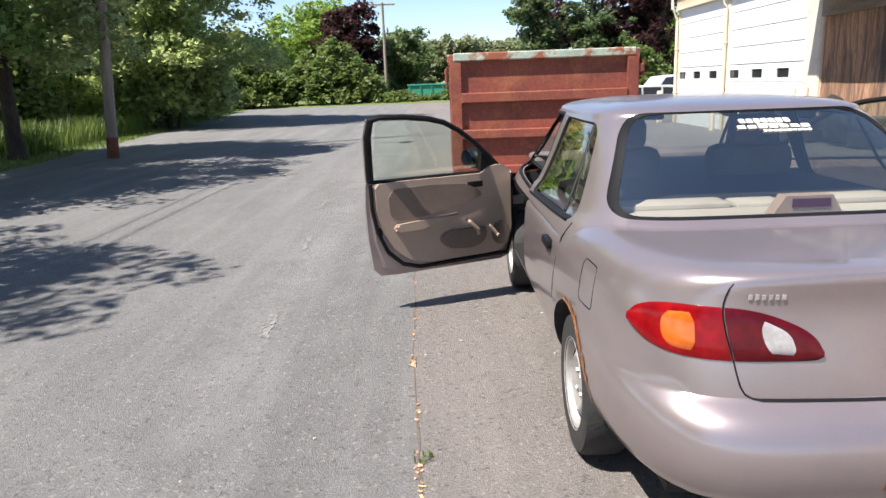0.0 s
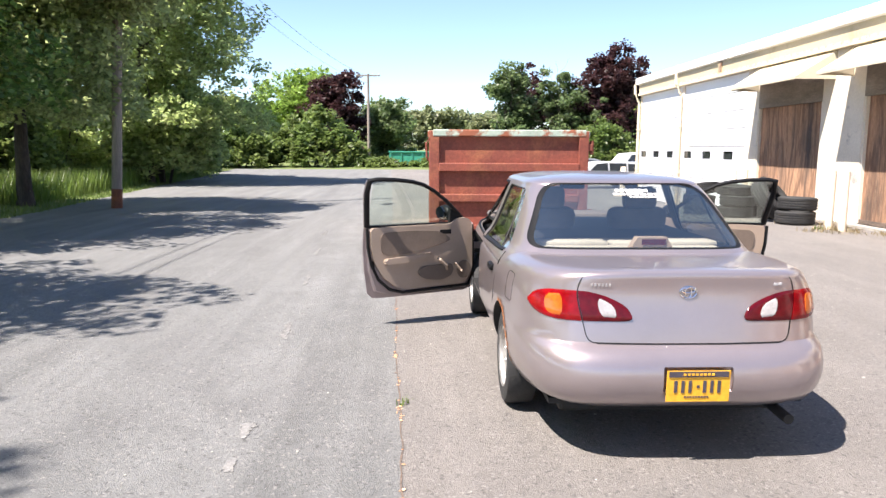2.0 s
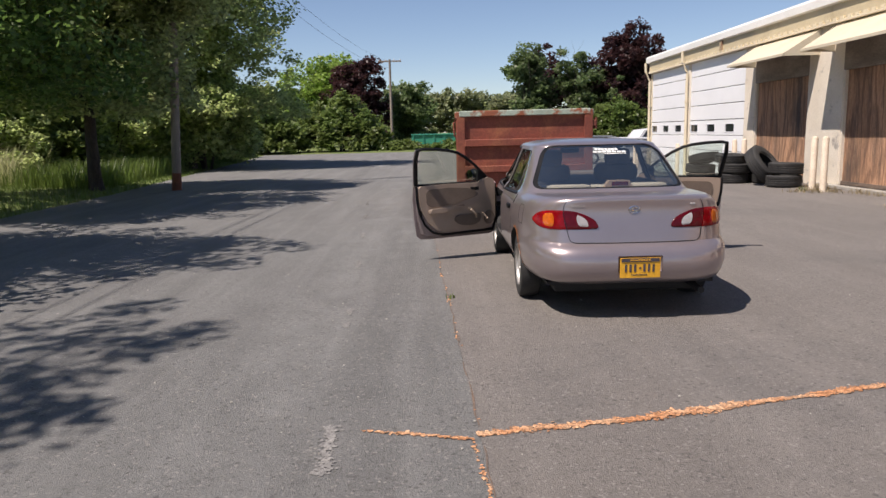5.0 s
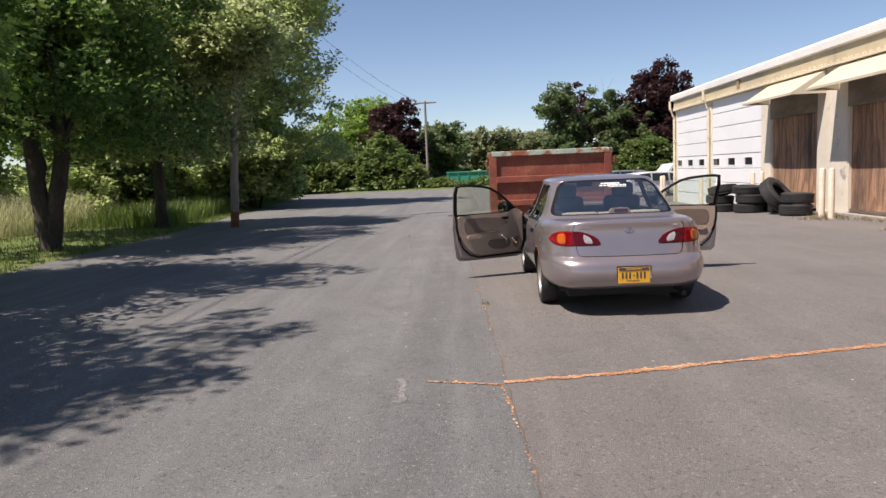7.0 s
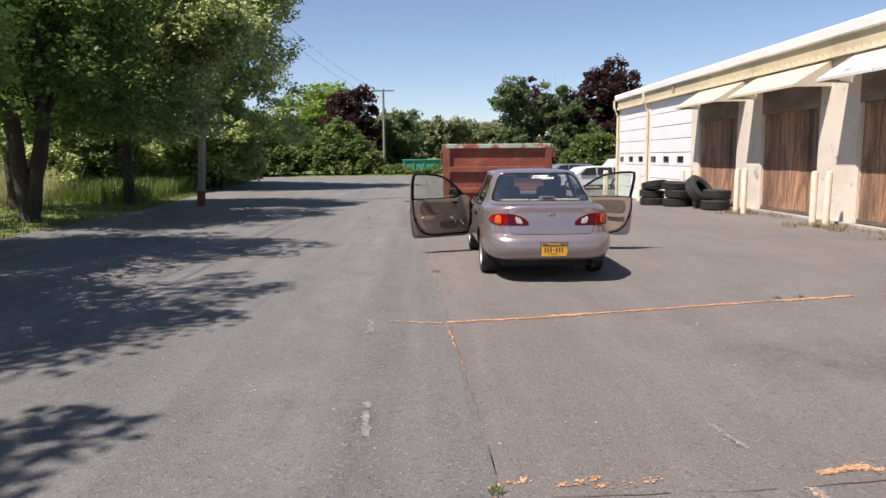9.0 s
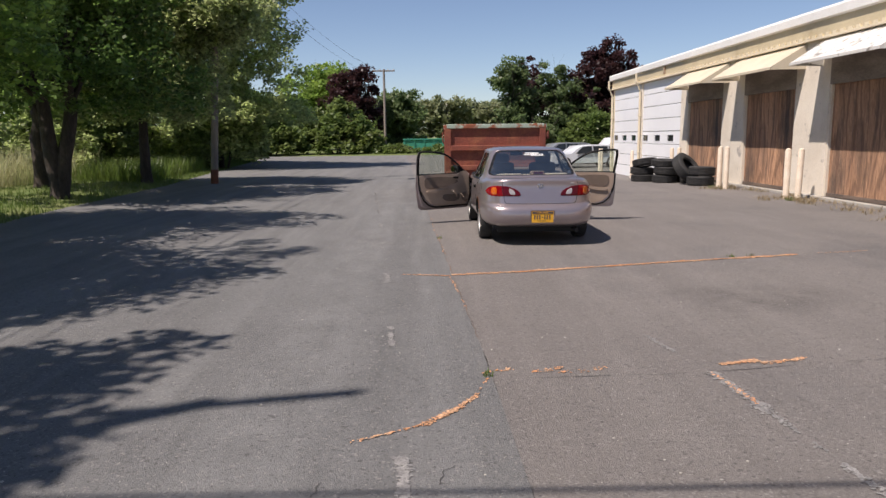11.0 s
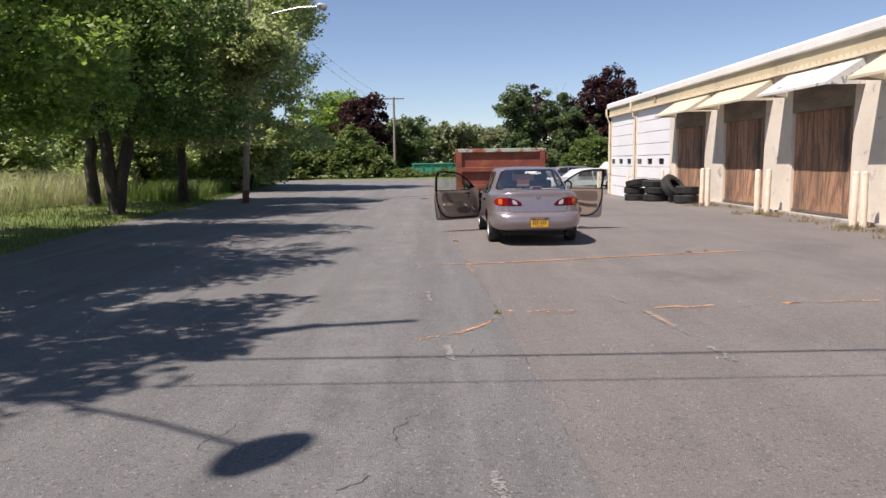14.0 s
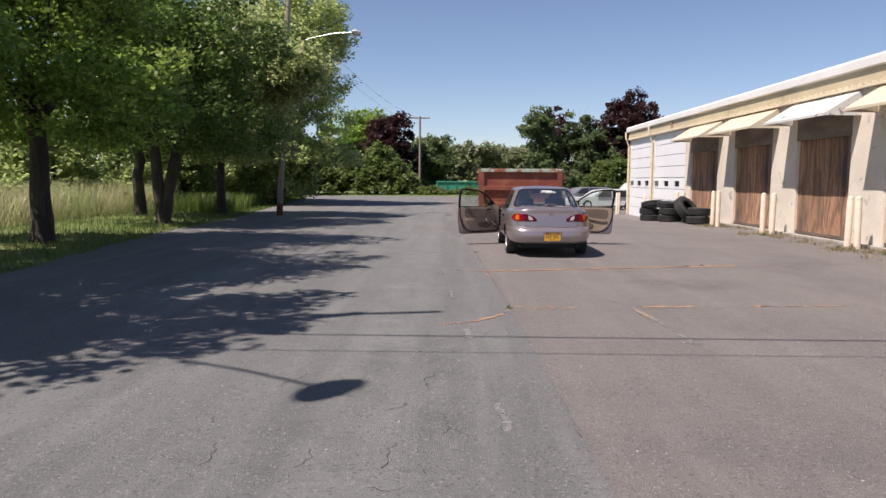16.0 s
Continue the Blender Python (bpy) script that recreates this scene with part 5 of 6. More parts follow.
def tail(f, z, n=6.2, off=0.0):
    """A point of the body's rear quarter: f of the half width to the left (negative f) or right, at height z."""
    yr, _, w = level(z)
    a = abs(f)
    y = yr + HALF * (1 - (1 - a ** n) ** (1 / n))
    p = Vector((f * w, y, z))
    if off:
        d = 0.004
        q = Vector(((a + d) * math.copysign(w, f), yr + HALF * (1 - (1 - min(0.9999, a + d) ** n) ** (1 / n)), z))
        t = (q - p).normalized() * math.copysign(1, f)
        nrm = Vector((t.y, -t.x, 0)).normalized()
        p = p + nrm * off
    return p


def loop(yr, yf, w, z):
    pts = []
    n, m = 6.2, 4.6
    for f in FR:
        pts.append((-f * w, yr + HALF * (1 - (1 - f ** n) ** (1 / n))))
    mid = yr + HALF
    front = yf - mid
    last = pts[-1][1]
    for t in SIDE:
        y = lerp(last, 2.15, t)
        pts.append((-w * (1 - (max(0.0, (mid - y) / HALF)) ** n) ** (1 / n), y))
    for y in (2.25, 2.5, 2.8, 3.1, 3.35):
        pts.append((-w * (1 - max(0.0, (y - mid) / front) ** m) ** (1 / m), y))
    for f in FR[::-1]:
        g = f * 0.86
        pts.append((-g * w, mid + front * (1 - g ** m) ** (1 / m)))
    pts += [(-x, y) for x, y in pts[-2:0:-1]]

    def lower(x, y):
        """The bonnet slopes down, the belt line sags along the doors and the boot lid's edge is crowned."""
        bonnet = -0.9 * max(0.0, z - 0.55) * max(0.0, (y - 3.2) / 1.2) ** 1.3
        belt = -0.055 * ease((z - 0.80) / 0.14) * ease((y - 0.95) / 0.4) * ease((3.7 - y) / 0.4)
        crown = 0.016 * ease((z - 0.89) / 0.06) * (1 - (x / 0.84) ** 2) * ease((1.0 - y) / 0.6)
        return bonnet + belt + crown
    return [Vector((x, y, z + lower(x, y))) for x, y in pts]


def carved(bm, mats, cutters):
    """Cuts boxes and drums out of a closed shape. cutters: closed bmeshes."""
    def temp(b, mat_index):
        me = bpy.data.meshes.new("temp")
        bmesh.ops.recalc_face_normals(b, faces=b.faces[:])
        for f in b.faces:
            f.material_index = mat_index
        b.to_mesh(me)
        b.free()
        for m in mats:
            me.materials.append(m)
        return new("temp", me)
    body, used = temp(bm, 0), []
    for c, index in cutters:
        used.append(temp(c, index))
        mod = body.modifiers.new("cut", "BOOLEAN")
        mod.operation, mod.object, mod.solver = "DIFFERENCE", used[-1], "EXACT"
        mod.use_self = True
    me = bpy.data.meshes.new_from_object(body.evaluated_get(bpy.context.evaluated_depsgraph_get()))
    for o in used + [body]:
        bpy.data.objects.remove(o)
    out = bmesh.new()
    out.from_mesh(me)
    return out


def patch(fn, nu, nv, thick):
    """A sheet fn(u, v), u and v from 0 to 1, with thickness on its inner side."""
    bm = bmesh.new()
    front, back = [], []
    for j in range(nv + 1):
        for i in range(nu + 1):
            u, v = i / nu, j / nv
            p = fn(u, v)
            du = fn(min(1, u + 0.01), v) - fn(max(0, u - 0.01), v)
            dv = fn(u, min(1, v + 0.01)) - fn(u, max(0, v - 0.01))
            n = du.cross(dv)
            n = n.normalized() if n.length > 1e-9 else Vector((0, 0, 1))
            front.append(bm.verts.new(p))
            back.append(bm.verts.new(p - n * thick))
    w = nu + 1
    for j in range(nv):
        for i in range(nu):
            k = j * w + i
            bm.faces.new((front[k], front[k + 1], front[k + w + 1], front[k + w]))
            bm.faces.new((back[k], back[k + w], back[k + w + 1], back[k + 1]))
    rim = [i for i in range(w)] + [j * w + nu for j in range(1, nv + 1)] + [nv * w + i for i in range(nu - 1, -1, -1)] + [j * w for j in range(nv - 1, 0, -1)]
    for a, b in zip(rim, rim[1:] + rim[:1]):
        bm.faces.new((front[a], back[a], back[b], front[b]))
    return bm


def lerp(a, b, t):
    return a + (b - a) * t


def bez(a, c, b, t):
    return (1 - t) ** 2 * a + 2 * t * (1 - t) * c + t * t * b


# the cabin: height, rear end, front end, half width
CABIN = [(0.860, 0.690, 3.72, 0.840), (0.890, 0.735, 3.68, 0.828), (0.915, 0.772, 3.65, 0.813), (0.940, 0.812, 3.60, 0.794), (0.960, 0.845, 3.56, 0.776), (0.985, 0.880, 3.52, 0.761), (1.01, 0.912, 3.48, 0.749), (1.07, 0.990, 3.37, 0.723), (1.125, 1.056, 3.28, 0.700),
         (1.19, 1.138, 3.17, 0.676), (1.245, 1.215, 3.08, 0.655), (1.29, 1.285, 3.00, 0.636), (1.322, 1.350, 2.95, 0.621), (1.342, 1.400, 2.92, 0.609)]
MID, BACK_N, FRONT_N, RISE = 2.13, 6.0, 5.0, 0.074


def cabin_level(z):
    zs = [l[0] for l in CABIN]
    return [float(np.interp(z, zs, [l[k] for l in CABIN])) for k in (1, 2, 3)]


def cabin_loop(z, inset=0.0, scale=1.0):
    yr, yf, w = cabin_level(z)
    yr, yf, w = yr + inset * 1.3, yf - inset * 1.3, w - inset
    pts = []
    for k in range(72):
        a = 2 * math.pi * k / 72
        cs, sn = math.cos(a), math.sin(a)
        n, h = (FRONT_N, yf - MID) if sn > 0 else (BACK_N, MID - yr)
        e = 2 / n
        pts.append((scale * w * math.copysign(abs(cs) ** e, cs), MID + scale * h * math.copysign(abs(sn) ** e, sn)))
    return pts


def cabin_solid(inset=0.0, foot=0.86):
    """The cabin's closed form: level rings up to the shoulder, then a flat dome."""
    bm, rings = bmesh.new(), []
    for l in CABIN:
        if l[0] >= foot:
            rings.append([(x, y, l[0]) for x, y in cabin_loop(l[0], inset)])
    if inset:
        rings.insert(0, [(x, y, 0.80) for x, y in cabin_loop(CABIN[0][0], inset)])
    for s in (0.995, 0.985, 0.965, 0.94, 0.90, 0.84, 0.74, 0.6, 0.4, 0.2):
        z = CABIN[-1][0] + RISE * (1 - s ** 2.5) ** 0.46 - inset * 0.6
        rings.append([(x, y, max(z, CABIN[-1][0] + 0.0005 / s) if inset else z) for x, y in cabin_loop(CABIN[-1][0], inset, s)])
    rows = [[bm.verts.new(p) for p in r] for r in rings]
    for a, b in zip(rows, rows[1:]):
        for k in range(72):
            bm.faces.new((a[k], a[(k + 1) % 72], b[(k + 1) % 72], b[k]))
    bm.faces.new(rows[0])
    bm.faces.new(rows[-1])
    return bm


def back_y(x, z):
    """The cabin's rear surface at a place across and a height."""
    top = CABIN[-1][0]
    s = 1.0
    if z > top:
        s = (1 - min(1.0, (z - top) / RISE) ** (1 / 0.46)) ** (1 / 2.5)
        z = top
    yr, _, w = cabin_level(z)
    f = min(0.999, abs(x) / (s * w))
    return MID - s * (MID - yr) * (1 - f ** BACK_N) ** (1 / BACK_N)


def front_y(x, z):
    _, yf, w = cabin_level(z)
    return MID + (yf - MID) * (1 - min(0.999, abs(x) / w) ** FRONT_N) ** (1 / FRONT_N)


def flank_x(y, z):
    """The cabin's side surface at a place along and a height."""
    yr, yf, w = cabin_level(z)
    n, f = (FRONT_N, (y - MID) / (yf - MID)) if y > MID else (BACK_N, (MID - y) / (MID - yr))
    return w * (1 - min(0.999, f) ** n) ** (1 / n)


def rounded(corners, r, steps=6):
    """A polygon with its corners rounded off; r for all, or one for each."""
    out, n = [], len(corners)
    for k in range(n):
        p, a, b = Vector(corners[k]), Vector(corners[k - 1]), Vector(corners[(k + 1) % n])
        q = r[k] if isinstance(r, (list, tuple)) else r
        s, e = p + (a - p).normalized() * q, p + (b - p).normalized() * q
        for i in range(steps + 1):
            out.append(tuple(bez(s, p, e, i / steps)))
    return out


def dense(outline, step=0.03):
    out = []
    for p, q in zip(outline, outline[1:] + outline[:1]):
        n = max(1, int(math.hypot(q[0] - p[0], q[1] - p[1]) / step))
        out += [(lerp(p[0], q[0], i / n), lerp(p[1], q[1], i / n)) for i in range(n)]
    return out


def pane_and_rim(outline, place, shrink, glass_mat, parent, name, label, rim_name):
    """A curved pane inside an outline, with a dark rim round it. place: from the outline's plane to the surface."""
    pts = dense(outline)
    mx, mz = sum(p[0] for p in pts) / len(pts), (min(p[1] for p in pts) + max(p[1] for p in pts)) / 2

    def ring(k, kz=None):
        return [(mx + (p[0] - mx) * k, mz + (p[1] - mz) * (kz or k)) for p in pts]
    bm = bmesh.new()
    rows = [[bm.verts.new(place(*p, 0.012)) for p in ring(k * shrink[0] * 1.01, k * shrink[1] * 1.01)] for k in (1, 0.86, 0.7, 0.5, 0.3, 0.1)]
    n = len(pts)
    for a, b in zip(rows, rows[1:]):
        for k in range(n):
            bm.faces.new((a[k], a[(k + 1) % n], b[(k + 1) % n], b[k]))
    bm.faces.new(rows[-1])
    pane = part(name, bm, glass_mat, parent, label, smooth=True)
    pane.visible_shadow = False
    bm = bmesh.new()
    rows = [[bm.verts.new(place(*p, d)) for p in ring(*q)] for q, d in (((1.012, 1.012), 0.016), ((1.0, 1.0), 0.004), ((0.5 + shrink[0] / 2, 0.5 + shrink[1] / 2), 0.007), (shrink, 0.010), (shrink, 0.018))]
    for a, b in zip(rows, rows[1:]):
        for k in range(n):
            bm.faces.new((a[k], a[(k + 1) % n], b[(k + 1) % n], b[k]))
    part(rim_name, bm, BLACK_TRIM, pane, smooth=True)
    return pane


REAR_OUT = [(-0.700, 0.983), (0.700, 0.983), (0.536, 1.360), (-0.536, 1.360)]


def rear_pane(u, v):
    """A place on the rear window; u -1 to 1 from left to right, v from its foot to the roof."""
    z = lerp(0.983, 1.360, v)
    x = u * lerp(0.700, 0.536, v)
    return Vector((x, back_y(x, z) + 0.012, z))


def wheel(car, x, y, s):
    m = pose(x, y, 0.292, 0, 90 * s, 0)
    w = part("wheel", lathe(bmesh.new(), [(0.185, -0.085), (0.245, -0.092), (0.278, -0.085), (0.291, -0.06), (0.293, 0), (0.291, 0.06), (0.278, 0.085), (0.245, 0.092), (0.185, 0.085)], m, 44), RUBBER, car, "black tyre on a silver steel wheel", smooth=True)
    part("rim", lathe(bmesh.new(), [(0.0, 0.055), (0.035, 0.060), (0.045, 0.050), (0.085, 0.058), (0.110, 0.070), (0.145, 0.052), (0.165, 0.030), (0.178, 0.078), (0.192, 0.088), (0.192, -0.08), (0.0, -0.02)], m, 40, False), STEEL_WHEEL, w, smooth=True)
    # solid near-black discs on the rim stand in for shaded vent holes
    bm = bmesh.new()
    for k in range(8):
        a = 2 * math.pi * k / 8
        c = bmesh.ops.create_cone(bm, cap_ends=True, segments=10, radius1=0.021, radius2=0.021, depth=0.012)["verts"]
        bmesh.ops.transform(bm, matrix=m @ Matrix.Rotation(a, 4, "Z") @ Matrix.Translation((0.136, 0, 0.056)) @ Matrix.Rotation(radians(22), 4, "Y") @ Matrix.Diagonal((0.75, 1.3, 1, 1)), verts=c)
    tagged(part("dark_vent_discs", bm, DARK, w), kind="stuff")
    bm = bmesh.new()
    for k in range(4):
        a = 2 * math.pi * (k + 0.5) / 4
        box(bm, -0.009, 0.009, -0.009, 0.009, 0.05, 0.066, 0.003, m @ Matrix.Rotation(a, 4, "Z") @ Matrix.Translation((0.055, 0, 0)))
    tagged(part("wheel_nuts", bm, STEEL, w), kind="stuff")


SPLIT = 0.646                    # where the wing's lamp meets the lamp on the lid


def lamp_edges(f):
    """Lower and upper edge of the lamp pair at a share f of the half width."""
    if f > SPLIT:
        u = min(0.992, (f - SPLIT) / (0.902 - SPLIT))
        mid, k_low, k_top = 0.788, (1 - u ** 5.0) ** 0.5, (1 - u ** 4.5) ** 0.5
        return mid - (mid - 0.723) * k_low, mid + (0.872 - mid) * k_top
    w = min(0.992, (SPLIT - f) / (SPLIT - 0.338))
    k = (1 - w ** 18) ** 0.5
    return 0.738 - 0.015 * k, 0.738 + (0.872 - 0.092 * w ** 2.0 - 0.738) * k


def lens(s, f0, f1, v0=0.0, v1=1.0, lift=0.010, edge_in=0.0, taper=0.0, ease=0, slant=(0, 0)):
    """A lamp lens that follows the body; f from f0 to f1 of the half width, v between its lower and upper outline."""
    def fn(u, v):
        u = 1 - (1 - u) ** 2 if ease > 0 else u ** 2 if ease < 0 else u
        f = lerp(f0, f1, u)
        b, t = lamp_edges(f)
        z = lerp(b, t, lerp(v0, v1, v))
        f += (taper + lerp(slant[0], slant[1], u)) * (v - 0.5)
        round_off = 1.0 - (abs(2 * v - 1) ** 5) * 0.7
        if edge_in:
            f += edge_in * abs(2 * v - 1) ** 3 * (0.5 - u) * 2
        return tail(s * f, z, off=lift * round_off)
    return patch(fn, 36, 14, 0.02 * s)


def line_on_tail(points, width, off=0.002):
    """A thin groove strip that follows the rear body through (f, z) points."""
    bm, verts = bmesh.new(), []
    path = []
    for (f0, z0), (f1, z1) in zip(points, points[1:]):
        path += [(lerp(f0, f1, i / 8), lerp(z0, z1, i / 8)) for i in range(8)]
    path.append(points[-1])
    for i, (f, z) in enumerate(path):
        f2, z2 = path[min(i + 1, len(path) - 1)]
        f1, z1 = path[max(i - 1, 0)]
        df, dz = (f2 - f1) * 0.84, z2 - z1
        l = math.hypot(df, dz) or 1
        nf, nz = -dz / l * width / 2, df / l * width / 2
        verts.append((bm.verts.new(tail(f + nf / 0.84, z + nz, off=off)), bm.verts.new(tail(f - nf / 0.84, z - nz, off=off)), bm.verts.new(tail(f + nf / 0.84, z + nz, off=-0.004)), bm.verts.new(tail(f - nf / 0.84, z - nz, off=-0.004))))
    for a, b in zip(verts, verts[1:]):
        bm.faces.new((a[0], b[0], b[1], a[1]))
        bm.faces.new((a[2], b[2], b[0], a[0]))
        bm.faces.new((a[1], b[1], b[3], a[3]))
    return bm


def car_door(car, s):
    """A front door, drawn shut along a (from the hinge), n (outwards) and z, then swung open. s: -1 left, 1 right."""
    swing = radians(68 if s < 0 else 83)
    a_dir, n_dir = Vector((s * math.sin(swing), -math.cos(swing), 0)), Vector((s * math.cos(swing), math.sin(swing), 0))
    base = Vector((s * 0.832, 3.35, 0))

    def at(a, n, z):
        return base + a_dir * a * 0.942 + n_dir * n + Vector((0, 0, z))

    def slab(outline, n0, n1, bevel=0.0):
        bm = bmesh.new()
        lo, hi = [bm.verts.new(at(a, n0, z)) for a, z in outline], [bm.verts.new(at(a, n1, z)) for a, z in outline]
        bm.faces.new(lo)
        bm.faces.new(hi)
        for i in range(len(lo)):
            bm.faces.new((lo[i], lo[(i + 1) % len(lo)], hi[(i + 1) % len(lo)], hi[i]))
        if bevel:
            bmesh.ops.bevel(bm, geom=[e for e in bm.edges if all(v in hi for v in e.verts)], offset=bevel, segments=3, affect="EDGES")
        return bm

    def soft(outline, r):
        """The same outline with every corner rounded."""
        n, out = len(outline), []
        for k in range(n):
            p, a, b = Vector(outline[k]), Vector(outline[k - 1]), Vector(outline[(k + 1) % n])
            s, e = p + (a - p) * min(0.45, r / (a - p).length), p + (b - p) * min(0.45, r / (b - p).length)
            out += [tuple(bez(s, p, e, i / 4)) for i in range(5)]
        return out

    def lean(z):
        return -0.045 - 0.17 * max(0.0, (z - 0.90) / 0.42) ** 1.15

    door = part("front_door", slab([(0.02, 0.90), (0.0, 0.75), (0.0, 0.45), (0.04, 0.29), (0.12, 0.265), (0.95, 0.25), (1.08, 0.255), (1.13, 0.30), (1.155, 0.50), (1.165, 0.72), (1.155, 0.885), (1.13, 0.905)], -0.035, 0.0, 0.012), PAINT, car, "open front door with a tan inner panel", smooth=True)
    part("inner_shell", slab([(0.05, 0.895), (0.04, 0.45), (0.09, 0.315), (0.98, 0.29), (1.07, 0.32), (1.12, 0.50), (1.14, 0.72), (1.14, 0.885)], -0.036, -0.095, 0.015), PAINT, door, smooth=True)
    seal = [(0.06, 0.89), (0.05, 0.45), (0.10, 0.325), (0.80, 0.300), (0.93, 0.335), (1.04, 0.43), (1.11, 0.57), (1.14, 0.72), (1.145, 0.89)]
    part("weather_seal", tube(bmesh.new(), [at(a, -0.100, z) for a, z in seal], 0.014, 8), BLACK_TRIM, door, smooth=True)
    part("trim_panel", slab(soft([(0.07, 0.92), (0.065, 0.50), (0.10, 0.39), (0.18, 0.345), (0.76, 0.330), (0.88, 0.36), (1.00, 0.45), (1.08, 0.58), (1.115, 0.72), (1.12, 0.89), (0.9, 0.90), (0.3, 0.905), (0.24, 0.95), (0.14, 0.96)], 0.028), -0.096, -0.120, 0.010), TAN, door, smooth=True)
    part("cloth_insert", slab(soft([(0.30, 0.76), (0.34, 0.80), (0.44, 0.845), (0.70, 0.86), (0.98, 0.85), (1.03, 0.81), (1.02, 0.68), (0.96, 0.64), (0.80, 0.645), (0.62, 0.675), (0.42, 0.72)], 0.03), -0.1205, -0.128, 0.004), TAN_DARK, door, "dark brown cloth insert", smooth=True)
    part("armrest", slab(soft([(0.50, 0.655), (0.78, 0.632), (0.98, 0.615), (1.0, 0.585), (0.98, 0.56), (0.78, 0.572), (0.52, 0.625)], 0.02), -0.1205, -0.150, 0.012), TAN, door, smooth=True)
    part("map_pocket", slab(soft([(0.28, 0.54), (0.62, 0.53), (0.66, 0.47), (0.58, 0.41), (0.40, 0.395), (0.28, 0.44)], 0.04), -0.1205, -0.140, 0.012), TAN_DARK, door, smooth=True)
    part("speaker_grille", slab([(0.16 + 0.075 * math.cos(k * math.pi / 9), 0.48 + 0.085 * math.sin(k * math.pi / 9)) for k in range(18)], -0.1205, -0.130, 0.004), TAN_DARK, door, smooth=True)
    part("pull_handle", tube(bmesh.new(), [at(0.44, -0.13, 0.60), at(0.43, -0.165, 0.585), at(0.37, -0.17, 0.53), at(0.35, -0.14, 0.49)], 0.014, 8), TAN, door, smooth=True)
    part("window_crank", tube(bmesh.new(), [at(0.26, -0.12, 0.54), at(0.26, -0.15, 0.54), at(0.21, -0.16, 0.48), at(0.205, -0.18, 0.47)], 0.011, 8), TAN, door, smooth=True)
    part("door_release", slab([(0.30, 0.855), (0.42, 0.855), (0.42, 0.815), (0.30, 0.815)], -0.121, -0.126, 0.002), BLACK_TRIM, door, "small black inner handle")
    part("latch", slab([(1.075, 0.60), (1.11, 0.60), (1.11, 0.54), (1.075, 0.54)], -0.095, -0.102, 0.002), BLACK_TRIM, door)
    # window frame and pane
    top = [(0.10, 0.905), (0.22, 1.010), (0.36, 1.120), (0.50, 1.210), (0.62, 1.268), (0.74, 1.297), (0.92, 1.316), (1.09, 1.322), (1.155, 1.308)]
    frame_line = [at(a, lean(z), z) for a, z in top] + [at(1.128 + 0.05 * (z - 0.9) / 0.4, lean(z), z) for z in (1.20, 1.10, 1.0, 0.90)]
    part("window_frame", tube(bmesh.new(), frame_line, [0.018] * 8 + [0.025] * 5, 8), BLACK_TRIM, door, "black window frame", smooth=True)
    part("frame_skin", tube(bmesh.new(), [p + n_dir * 0.022 + a_dir * 0.008 for p in frame_line[8:]], 0.019, 8), PAINT, door, smooth=True)
    def pane(u, v):
        a = lerp(0.12, 1.115, u)
        hi = float(np.interp(a, [p[0] for p in top], [p[1] for p in top]))
        z = lerp(0.88, max(0.885, hi), v)
        return at(a, lean(z) + 0.004, z)
    sheet = part("window_pane", patch(pane, 14, 8, 0.004), GLASS, door, "tinted window pane", smooth=True)
    sheet.visible_shadow = False
    part("belt_strip", tube(bmesh.new(), [at(0.10, -0.06, 0.905), at(0.6, -0.06, 0.905), at(1.12, -0.06, 0.90)], 0.014, 6), BLACK_TRIM, door, smooth=True)
    part("mirror_sail", slab([(0.10, 0.90), (0.30, 0.90), (0.29, 1.05)], -0.09, -0.04), BLACK_TRIM, door)
    # mirror on the outer side
    bm = bmesh.new()
    bmesh.ops.create_uvsphere(bm, u_segments=18, v_segments=10, radius=1)
    turn = Matrix((a_dir.to_4d(), n_dir.to_4d(), (0, 0, 1, 0), (0, 0, 0, 1))).transposed()
    turn[3] = (0, 0, 0, 1)
    bmesh.ops.transform(bm, matrix=Matrix.Translation(at(0.24, 0.13, 0.985)) @ turn @ Matrix.Diagonal((0.055, 0.115, 0.075, 1)), verts=bm.verts[:])
    mirror = part("wing_mirror", bm, BLACK_TRIM, door, smooth=True)
    bm = bmesh.new()
    c = bmesh.ops.create_cone(bm, cap_ends=True, segments=24, radius1=0.062, radius2=0.062, depth=0.008)["verts"]
    bmesh.ops.transform(bm, matrix=Matrix.Translation(at(0.298, 0.13, 0.985)) @ turn @ Matrix.Rotation(radians(90), 4, "Y") @ Matrix.Diagonal((0.95, 1.55, 1, 1)), verts=c)
    part("mirror_glass", bm, MIRROR, mirror)
    part("hinge", slab([(-0.06, 0.72), (0.05, 0.72), (0.05, 0.66), (-0.06, 0.66)], -0.09, -0.05), PAINT, door)
    part("hinge", slab([(-0.06, 0.46), (0.05, 0.46), (0.05, 0.40), (-0.06, 0.40)], -0.09, -0.05), PAINT, door)


